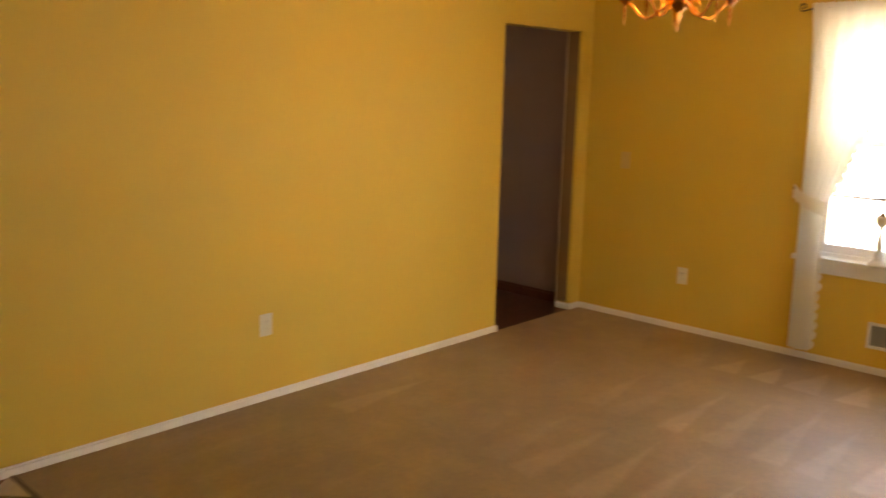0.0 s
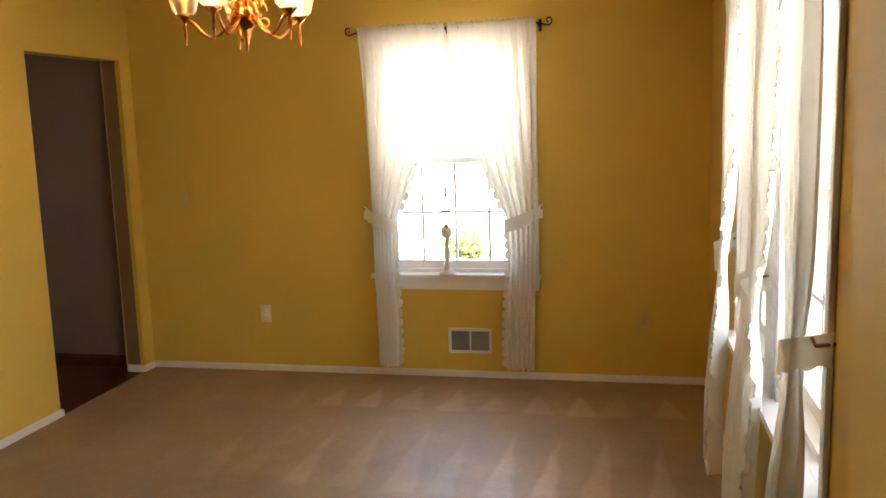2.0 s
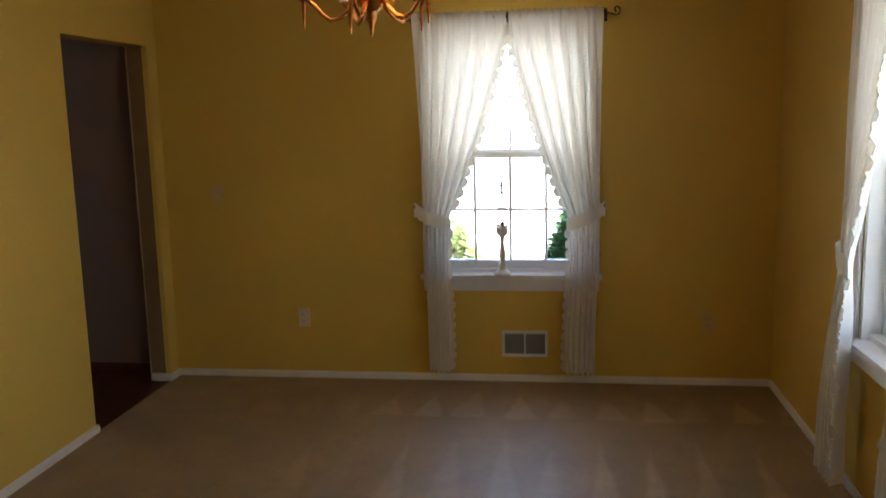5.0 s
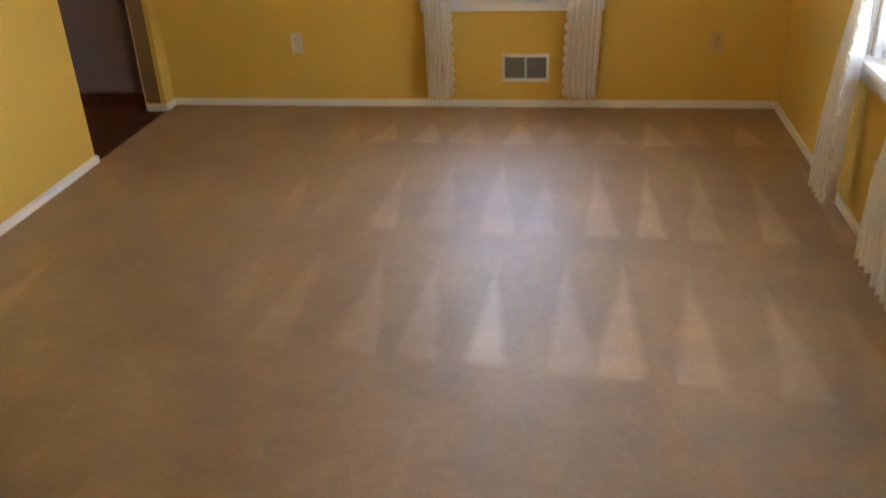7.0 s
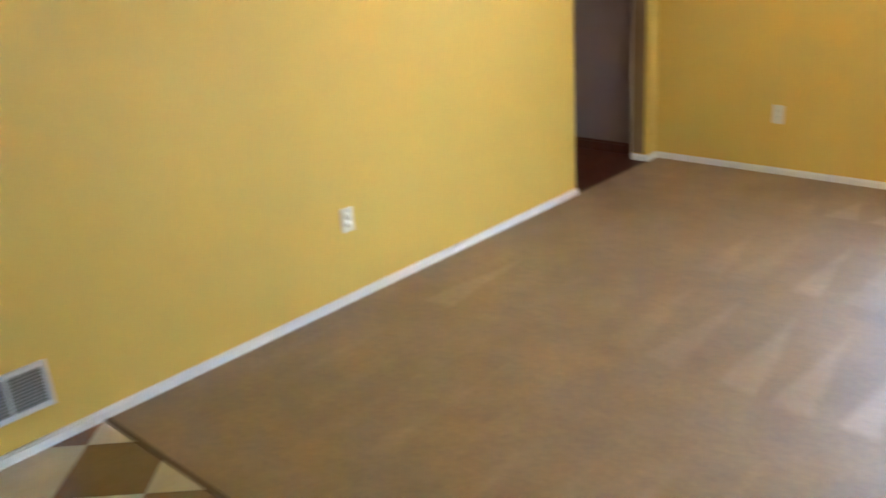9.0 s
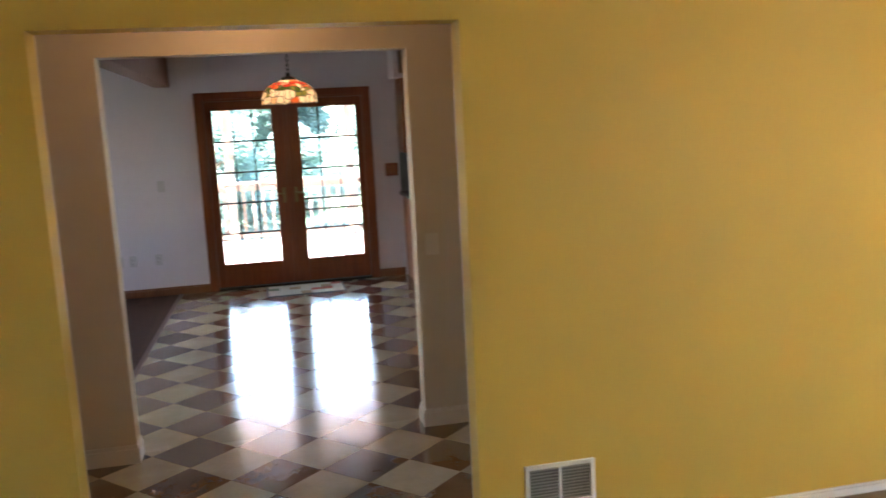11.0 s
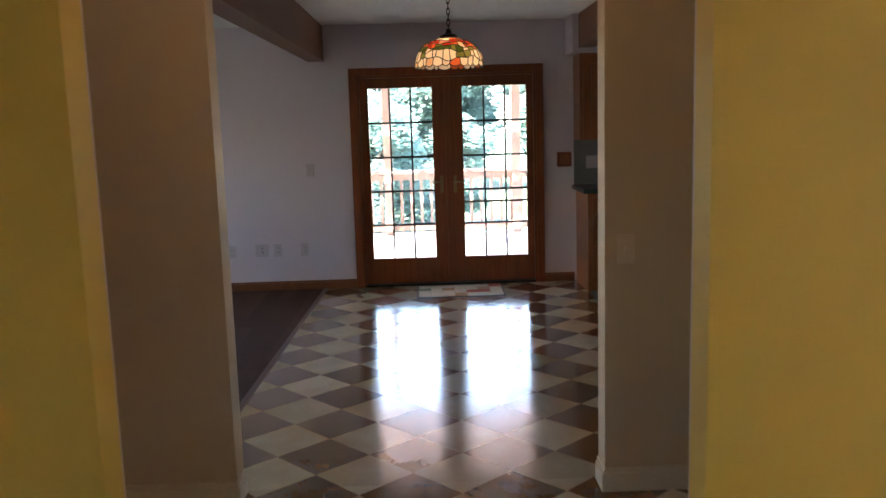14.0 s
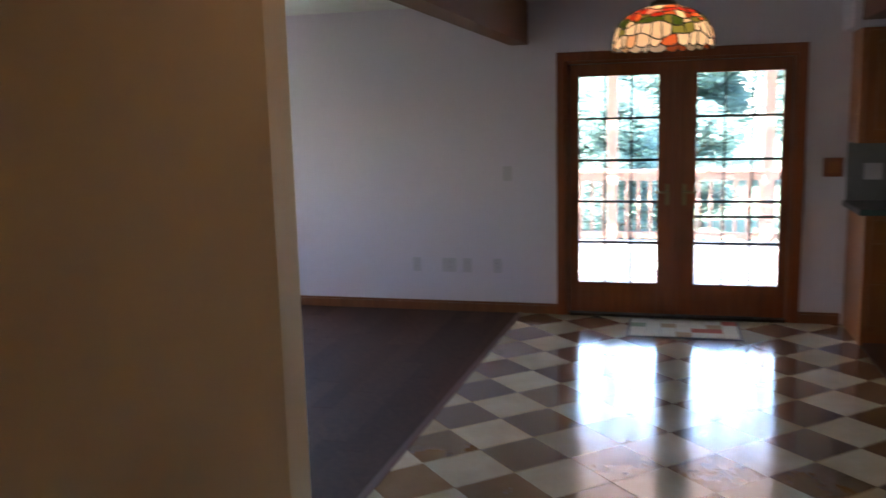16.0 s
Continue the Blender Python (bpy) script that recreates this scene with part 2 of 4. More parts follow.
def shade_material(name, colour, strength):
    """Frosted lamp glass with the bulb's light in it."""
    m = fabric_material(name, colour, 0.85)
    nt = m.node_tree
    b = nt.nodes["Principled BSDF"]
    b.inputs["Roughness"].default_value = 0.3
    b.inputs["Emission Color"].default_value = (*colour, 1)
    b.inputs["Emission Strength"].default_value = strength
    return m


YELLOW = material("yellow_wall_paint", (0.68, 0.462, 0.086), 0.56, vary=0.035, scale=1.3, fine=240, relief=0.12, depth=0.0015, specular=0.4)
MAUVE = material("pale_mauve_wall_paint", (0.66, 0.59, 0.65), 0.6, vary=0.03, scale=1.1, fine=240, relief=0.1, depth=0.0012, specular=0.3)
# wall mauve darkened so the colour carries the dim hall's shade
HALL_SHADED = material("mauve_darkened_for_shade", (0.26, 0.195, 0.195), 0.6, vary=0.03, scale=1.1, fine=240, relief=0.1, depth=0.0012, specular=0.3)
# dark brown that stands in for the unlit sides of the doorway
REVEAL_SHADED = material("shaded_doorway_brown", (0.23, 0.145, 0.07), 0.6, vary=0.04, scale=1.5, fine=240, relief=0.1, depth=0.0012, specular=0.3)
TAN = material("tan_hall_paint", (0.60, 0.485, 0.35), 0.55, vary=0.03, scale=1.1, fine=240, relief=0.1, depth=0.0012, specular=0.35)
CEILING = material("stippled_white_ceiling", (0.74, 0.72, 0.69), 0.9, vary=0.06, scale=6, fine=55, relief=0.7, depth=0.006, specular=0.1)
CREAM_CEILING = material("stippled_cream_ceiling", (0.60, 0.52, 0.40), 0.9, vary=0.07, scale=6, fine=55, relief=0.7, depth=0.006, specular=0.1)
TRIM = material("white_trim_paint", (0.78, 0.77, 0.76), 0.35, vary=0.04, scale=4, fine=80, relief=0.05)
HALL_TRIM = material("cream_hall_trim_paint", (0.66, 0.57, 0.46), 0.4, vary=0.05, scale=4, fine=80, relief=0.05)
PLATE = material("white_plastic", (0.70, 0.66, 0.55), 0.3, vary=0.02)
CREAM_PLATE = material("yellowed_plastic", (0.62, 0.46, 0.18), 0.35, vary=0.03)
GREY_PLATE = material("grey_plastic", (0.53, 0.485, 0.51), 0.4, vary=0.03)
SLOT = material("dark_slot", (0.03, 0.03, 0.03), 0.6)
CARPET = carpet_material()
TILE_L = tile_material("cream_vinyl_tile", (0.455, 0.385, 0.275), (0.57, 0.49, 0.365))
TILE_D = tile_material("brown_vinyl_tile", (0.155, 0.083, 0.036), (0.215, 0.118, 0.053))
GROUT = material("dark_joint", (0.10, 0.075, 0.05), 0.7)
RED_WOOD = wood("red_brown_floorboards", (0.055, 0.012, 0.006), (0.105, 0.028, 0.013), 0.5, 0.8, (0, radians(90), 0), 0.3)
DARK_WOOD = wood("dark_brown_floorboards", (0.046, 0.021, 0.014), (0.085, 0.042, 0.030), 0.75, 0.8, (0, radians(90), 0), 0.3)
DARK_WOOD.node_tree.nodes["Principled BSDF"].inputs["Specular IOR Level"].default_value = 0.12
DOOR_WOOD = wood("red_brown_stained_wood", (0.17, 0.036, 0.009), (0.30, 0.076, 0.019), 0.36)
BEAM_WOOD = wood("brown_stained_beam", (0.11, 0.034, 0.012), (0.20, 0.070, 0.025), 0.6, 1.0, (0, radians(90), 0))
OAK = wood("honey_oak_cabinet", (0.22, 0.062, 0.016), (0.37, 0.115, 0.030), 0.35)
BASE_OAK = wood("stained_oak_trim", (0.14, 0.045, 0.015), (0.24, 0.085, 0.028), 0.35, 1.0, (radians(90), 0, 0))
MUNTIN = material("dark_glazing_bar", (0.02, 0.014, 0.011), 0.4)
COUNTER = material("dark_green_worktop", (0.030, 0.055, 0.055), 0.2, vary=0.35, scale=30, fine=160)
SPLASH = material("grey_splashback", (0.17, 0.165, 0.168), 0.45, vary=0.08, scale=20)
BRASS = material("polished_brass", (0.60, 0.27, 0.07), 0.2, 1.0, vary=0.12, scale=20)
HANDLE = material("aged_brass", (0.30, 0.20, 0.10), 0.4, 1.0, vary=0.12, scale=30)
IRON = material("black_iron", (0.03, 0.024, 0.02), 0.45, 0.6)
SHEER = fabric_material("white_curtain_cloth", (0.91, 0.88, 0.81), 0.17)
LACE = fabric_material("white_lace_trim", (0.80, 0.75, 0.66), 0.25)
GLASS = glass_material("window_glass")
CLEAR = glass_material("clear_lamp_glass", (0.97, 0.98, 0.98), 0.02)
WHITE_WOOD = material("white_painted_wood", (0.66, 0.62, 0.56), 0.4, vary=0.1, scale=30, fine=140)
VENT_GREY = material("vent_shadow_grey", (0.20, 0.19, 0.16), 0.6)
VENT_WHITE = material("vent_enamel", (0.34, 0.325, 0.28), 0.4)
SHADE_GLASS = glass_material("frosted_lamp_glass", (0.93, 0.82, 0.66), 0.34)


# ---- building helpers ----
def box(bm, x0, x1, y0, y1, z0, z1, bevel=0.0):
    made = bmesh.ops.create_cube(bm, size=1.0)["verts"]
    for v in made:
        v.co = Vector((x0 + (v.co.x + 0.5) * (x1 - x0), y0 + (v.co.y + 0.5) * (y1 - y0), z0 + (v.co.z + 0.5) * (z1 - z0)))
    if bevel:
        edges = list({e for v in made for e in v.link_edges})
        bmesh.ops.bevel(bm, geom=edges, offset=bevel, segments=2, profile=0.6, affect="EDGES")
    return bm


def boxes(*rows, bevel=0.0):
    bm = bmesh.new()
    for r in rows:
        box(bm, *r, bevel=bevel)
    return bm


def spin(profile, steps=24):
    """A turned shape from (radius, height) pairs."""
    bm = bmesh.new()
    rings = []
    for r, z in profile:
        rings.append([bm.verts.new((max(r, 1e-4) * math.cos(2 * math.pi * i / steps), max(r, 1e-4) * math.sin(2 * math.pi * i / steps), z)) for i in range(steps)])
    for a, b in zip(rings, rings[1:]):
        for i in range(steps):
            f = bm.faces.new((a[i], a[(i + 1) % steps], b[(i + 1) % steps], b[i]))
            f.smooth = True
    return bm


def tube(points, radius, sides=8, closed=False):
    """A round bar along points; radius may be a list."""
    bm = bmesh.new()
    pts = [Vector(p) for p in points]
    rings = []
    n = len(pts)
    for i, p in enumerate(pts):
        a, b = pts[max(i - 1, 0)], pts[min(i + 1, n - 1)]
        if closed:
            a, b = pts[i - 1], pts[(i + 1) % n]
        d = (b - a).normalized()
        q = d.to_track_quat("Z", "Y")
        r = radius[i] if isinstance(radius, (list, tuple)) else radius
        rings.append([bm.verts.new(p + q @ Vector((r * math.cos(2 * math.pi * k / sides), r * math.sin(2 * math.pi * k / sides), 0))) for k in range(sides)])
    pairs = list(zip(rings, rings[1:])) + ([(rings[-1], rings[0])] if closed else [])
    for a, b in pairs:
        for k in range(sides):
            f = bm.faces.new((a[k], a[(k + 1) % sides], b[(k + 1) % sides], b[k]))
            f.smooth = True
    if not closed:
        bm.faces.new(rings[0][::-1])
        bm.faces.new(rings[-1])
    return bm


def joined(*bms):
    out = bmesh.new()
    for b in bms:
        me = bpy.data.meshes.new("tmp")
        b.to_mesh(me)
        b.free()
        out.from_mesh(me)
        bpy.data.meshes.remove(me)
    return out


def moved(bm, m):
    bm.transform(m)
    return bm


def part(name, bm, mat, parent=None, label=""):
    bmesh.ops.recalc_face_normals(bm, faces=bm.faces)
    me = bpy.data.meshes.new(name)
    bm.to_mesh(me)
    bm.free()
    me.materials.append(mat)
    ob = new(name, me)
    if parent is not None:
        ob.parent = parent
    if label:
        ob["label"] = label
    return ob


def thing(name, label, category, group="", kind="", place=(0, 0, 0), turn=0.0):
    ob = new(name)
    ob.location = place
    ob.rotation_euler = (0, 0, radians(turn))
    ob.empty_display_size = 0.1
    return tagged(ob, label, category, group, kind)


def wall(name, label, mat, axis, lo, hi, a0, a1, z0, z1, holes=()):
    """A wall between lo and hi across axis, from a0 to a1 along it, with holes (a0, a1, z0, z1)."""
    bm = bmesh.new()

    def piece(p0, p1, q0, q1):
        if p1 - p0 > 1e-4 and q1 - q0 > 1e-4:
            box(bm, *((lo, hi, p0, p1, q0, q1) if axis == "x" else (p0, p1, lo, hi, q0, q1)))
    at = a0
    for h0, h1, b, t in sorted(holes):
        piece(at, h0, z0, z1)
        piece(h0, h1, z0, b)
        piece(h0, h1, t, z1)
        at = h1
    piece(at, a1, z0, z1)
    return tagged(part(name, bm, mat), label, "wall", kind="structure")


# ---- plan ----
TOP = 2.42
EAST, NORTH, SOUTH = 3.60, 0.0, -7.7
DOOR_A, DOOR_B, DOOR_TOP = -0.992, -0.121, 2.03
OPEN_A, OPEN_B, OPEN_TOP = -6.155, -4.737, 2.01
HALL_IN, HALL_W = -0.12, -1.41
KIT_E, KIT_W = -1.54, -6.0
POST_A, POST_B, POST_TOP = -6.19, -4.68, 2.035
CARPET_EDGE = -4.11
WIN_N = (1.665, 2.545, 0.655, 2.06)
WIN_E = (-2.955, -1.355, 0.655, 2.06)
DOOR_W = (-6.00, -4.34, 0.0, 1.97)
KIT_S, KIT_N = -10.5, -1.5
FOYER_E = 5.2

# shell
wall("wall_west", "warm yellow painted dining room wall with two openings", YELLOW, "x", HALL_IN, 0.0, SOUTH, 0.16, 0, TOP,
     [(DOOR_A, DOOR_B, 0, DOOR_TOP), (OPEN_A, OPEN_B, 0, OPEN_TOP)])
wall("wall_north", "warm yellow painted wall with a sash window", YELLOW, "y", NORTH, 0.16, 0.0, EAST + 0.16, 0, TOP, [WIN_N])
wall("wall_east", "warm yellow painted wall with a twin sash window", YELLOW, "x", EAST, EAST + 0.16, CARPET_EDGE, NORTH, 0, TOP, [WIN_E])
wall("wall_foyer_north", "plain yellow wall beside the entry", YELLOW, "y", CARPET_EDGE, CARPET_EDGE + 0.12, EAST + 0.16, FOYER_E, 0, TOP)
# the narrow hole is out of view, added to brighten the entry
wall("wall_foyer_east", "yellow entry wall with an unseen hole added for daylight", YELLOW, "x", FOYER_E, FOYER_E + 0.12, SOUTH, CARPET_EDGE + 0.12, 0, TOP, [(-7.0, -6.74, 0.9, 2.05)])
wall("wall_south", "plain yellow entry wall", YELLOW, "y", SOUTH - 0.12, SOUTH, HALL_W, FOYER_E + 0.12, 0, TOP)
wall("wall_hall_end", "mauve wall closing the hall, its shade put into the colour", HALL_SHADED, "y", -0.02, 0.16, KIT_E, HALL_IN, 0, TOP)
# hall-side lining of the dining wall and of its far end
wall("wall_hall_east", "tan painted hall wall", TAN, "x", HALL_IN - 0.012, HALL_IN, SOUTH, -0.02, 0, TOP,
     [(DOOR_A, DOOR_B, 0, DOOR_TOP), (OPEN_A, OPEN_B, 0, OPEN_TOP)])
wall("wall_hall_west", "tan painted hall wall with a wide opening", TAN, "x", KIT_E, HALL_W, KIT_S, -0.02, 0, TOP,
     [(POST_A, POST_B, 0, POST_TOP)])
# second hole: unseen, added to let daylight into the family room
wall("wall_kitchen_west", "pale mauve wall around the glazed double door", MAUVE, "x", KIT_W - 0.16, KIT_W, KIT_S, KIT_N, 0, TOP,
     [DOOR_W, (-10.2, -8.8, 0.5, 2.05)])
wall("wall_kitchen_north", "plain pale mauve kitchen wall", MAUVE, "y", KIT_N, KIT_N + 0.12, KIT_W - 0.16, KIT_E, 0, TOP)
# sun comes in through a made-up hole here, beyond the view
wall("wall_kitchen_south", "pale mauve wall with an unseen hole added for daylight", MAUVE, "y", KIT_S - 0.12, KIT_S, KIT_W - 0.16, HALL_W, 0, TOP, [(-4.7, -4.0, 0.9, 1.8)])
for nm, r, lab, mt in (("ceiling", (HALL_IN, FOYER_E + 0.12, SOUTH - 0.12, 0.16, TOP, TOP + 0.12), "cream stippled dining room ceiling", CREAM_CEILING),
                   ("ceiling_hall", (KIT_E, HALL_IN, SOUTH - 0.12, 0.16, TOP, TOP + 0.12), "white stippled hall ceiling", CEILING),
                   ("ceiling_kitchen", (KIT_W - 0.16, KIT_E, KIT_S - 0.12, 0.16, TOP, TOP + 0.12), "white stippled kitchen ceiling", CEILING)):
    tagged(part(nm, boxes(r), mt), lab, "ceiling", kind="structure")

# thin lining added in the far doorway, its brown painting in the shade
tagged(part("trim", boxes((HALL_IN, -0.03, DOOR_B - 0.004, DOOR_B, 0.051, DOOR_TOP), (HALL_IN, -0.03, DOOR_A, DOOR_A + 0.004, 0.051, DOOR_TOP)), REVEAL_SHADED), "added doorway lining with shade put into its brown", "door trim", kind="structure")

# floors
tagged(part("carpet", boxes((0.0, EAST, CARPET_EDGE, NORTH, -0.05, 0.004)), CARPET), "beige cut-pile carpet with cleaner strokes", "carpet", kind="structure")
sub = tagged(part("floor", boxes((KIT_W, FOYER_E, SOUTH, CARPET_EDGE, -0.06, -0.004), (KIT_W, KIT_E, CARPET_EDGE, -3.9, -0.06, -0.004)), GROUT),
             "cream and brown chequered vinyl tile floor", "floor", kind="structure")


def skirting(name, mat, label, height, depth, runs):
    """Runs of (axis, face, side, a0, a1)."""
    holder = thing(name, label, "baseboard", kind="structure")
    for axis, face, side, a0, a1 in runs:
        lo, hi = (face, face + depth) if side > 0 else (face - depth, face)
        bm = bmesh.new()
        t = height * 0.8
        mid = (face, face + depth * 0.55) if side > 0 else (face - depth * 0.55, face)
        if axis == "x":
            box(bm, lo, hi, a0, a1, 0.0, t, 0.002)
            box(bm, mid[0], mid[1], a0, a1, t, height, 0.002)
        else:
            box(bm, a0, a1, lo, hi, 0.0, t, 0.002)
            box(bm, a0, a1, mid[0], mid[1], t, height, 0.002)
        part("board", bm, mat, holder)
    return holder


skirting("baseboard_dining", TRIM, "low white painted baseboard along yellow walls", 0.045, 0.014, [
    ("x", 0.0, 1, OPEN_B, DOOR_A), ("x", 0.0, 1, DOOR_B, NORTH), ("y", NORTH, -1, 0.014, EAST - 0.014), ("x", EAST, -1, CARPET_EDGE, NORTH),
    ("y", DOOR_B, -1, HALL_IN, 0.014), ("x", 0.0, 1, SOUTH, OPEN_A), ("y", DOOR_A, 1, HALL_IN, 0.014)])
skirting("baseboard_hall", HALL_TRIM, "low cream painted baseboard in the hall", 0.10, 0.014, [
    ("x", HALL_W, 1, POST_B, POST_B + 0.55), ("x", HALL_W, 1, SOUTH, POST_A), ("y", POST_A, 1, KIT_E, HALL_W + 0.014), ("y", POST_B, -1, KIT_E, HALL_W + 0.014)])
skirting("baseboard_hall_end", RED_WOOD, "dark stained wooden baseboard", 0.08, 0.014, [("y", -0.02, -1, HALL_W, HALL_IN)])
skirting("baseboard_kitchen", BASE_OAK, "stained oak baseboard along mauve wall", 0.085, 0.014, [
    ("x", KIT_W, 1, KIT_S, DOOR_W[0] - 0.06), ("x", KIT_W, 1, DOOR_W[1] + 0.06, -4.0)])


# ---- windows ----
def sash(holder, name, half, z0, z1, y, bars_x, bar_z):
    s = part(name, boxes((-half, -half + 0.04, y, y + 0.035, z0, z1), (half - 0.04, half, y, y + 0.035, z0, z1),
                         (-half + 0.04, half - 0.04, y, y + 0.035, z0, z0 + 0.05), (-half + 0.04, half - 0.04, y, y + 0.035, z1 - 0.035, z1), bevel=0.003), TRIM, holder)
    for x in bars_x:
        part("glazing_bar", boxes((x - 0.007, x + 0.007, y + 0.008, y + 0.026, z0 + 0.05, z1 - 0.035)), TRIM, s)
    part("glazing_bar", boxes((-half + 0.04, half - 0.04, y + 0.010, y + 0.024, bar_z - 0.007, bar_z + 0.007)), TRIM, s)
    g = part("pane", boxes((-half + 0.038, half - 0.038, y + 0.015, y + 0.019, z0 + 0.045, z1 - 0.03)), GLASS, s)
    g.visible_shadow = False
    return s


def sash_window(holder, centre, half, z0, z1, bars=(-0.2085, 0.0, 0.2085), deep=0.0):
    """One double-hung unit in local space: x along the wall, y out of doors."""
    inner = half - 0.03
    part("window_frame", moved(boxes((-half, -inner, 0.002, 0.158, z0, z1), (inner, half, 0.002, 0.158, z0, z1), (-inner, inner, 0.02, 0.15, z1 - 0.03, z1), (-inner, inner, 0.03, 0.155, z0, z0 + 0.03), bevel=0.002),
                               Matrix.Translation((centre, 0, 0))), TRIM, holder)
    mid = 1.358
    for nm, a, b, y, bz in (("lower_sash", z0 + 0.03, mid + 0.015, 0.045, 1.034), ("upper_sash", mid - 0.02, z1 - 0.03, 0.085, 1.692)):
        s = sash(holder, nm, inner, a, b, y + deep, bars, bz)
        s.location.x = centre


def casing(holder, x0, x1, z0, z1, w=0.075):
    part("casing", boxes((x0 - w, x0, -0.016, -0.001, z0, z1 + w), (x1, x1 + w, -0.016, -0.001, z0, z1 + w), (x0, x1, -0.016, -0.001, z1, z1 + w), bevel=0.004), TRIM, holder)
    part("window_sill", boxes((x0 - w - 0.015, x1 + w + 0.015, -0.055, -0.001, z0 - 0.021, z0 + 0.005)), TRIM, holder)
    part("sill_board", boxes((x0 + 0.001, x1 - 0.001, -0.001, 0.158, z0 - 0.005, z0 + 0.005), bevel=0.002), TRIM, holder)
    part("apron", boxes((x0 - w, x1 + w, -0.018, -0.001, z0 - 0.095, z0 - 0.026), bevel=0.003), TRIM, holder)


w1 = thing("window_1", "white painted sash window with small panes", "window", kind="structure", place=(2.105, 0.0, 0))
sash_window(w1, 0.0, 0.44, WIN_N[2], WIN_N[3])
casing(w1, -0.44, 0.44, WIN_N[2], WIN_N[3])
w2 = thing("window_2", "white painted twin sash window with small panes", "window", kind="structure", place=(EAST, -2.155, 0), turn=-90)
for c in (-0.43, 0.43):
    sash_window(w2, c, 0.37, WIN_E[2], WIN_E[3], (-0.11, 0.11), 0.032)
part("mullion", boxes((-0.06, 0.06, -0.012, 0.15, WIN_E[2], WIN_E[3]), bevel=0.003), TRIM, w2)
casing(w2, -0.80, 0.80, WIN_E[2], WIN_E[3], 0.045)


# ---- curtains ----
TIE_Z, ROD_Z, HEM_Z = 1.0, 2.125, 0.085


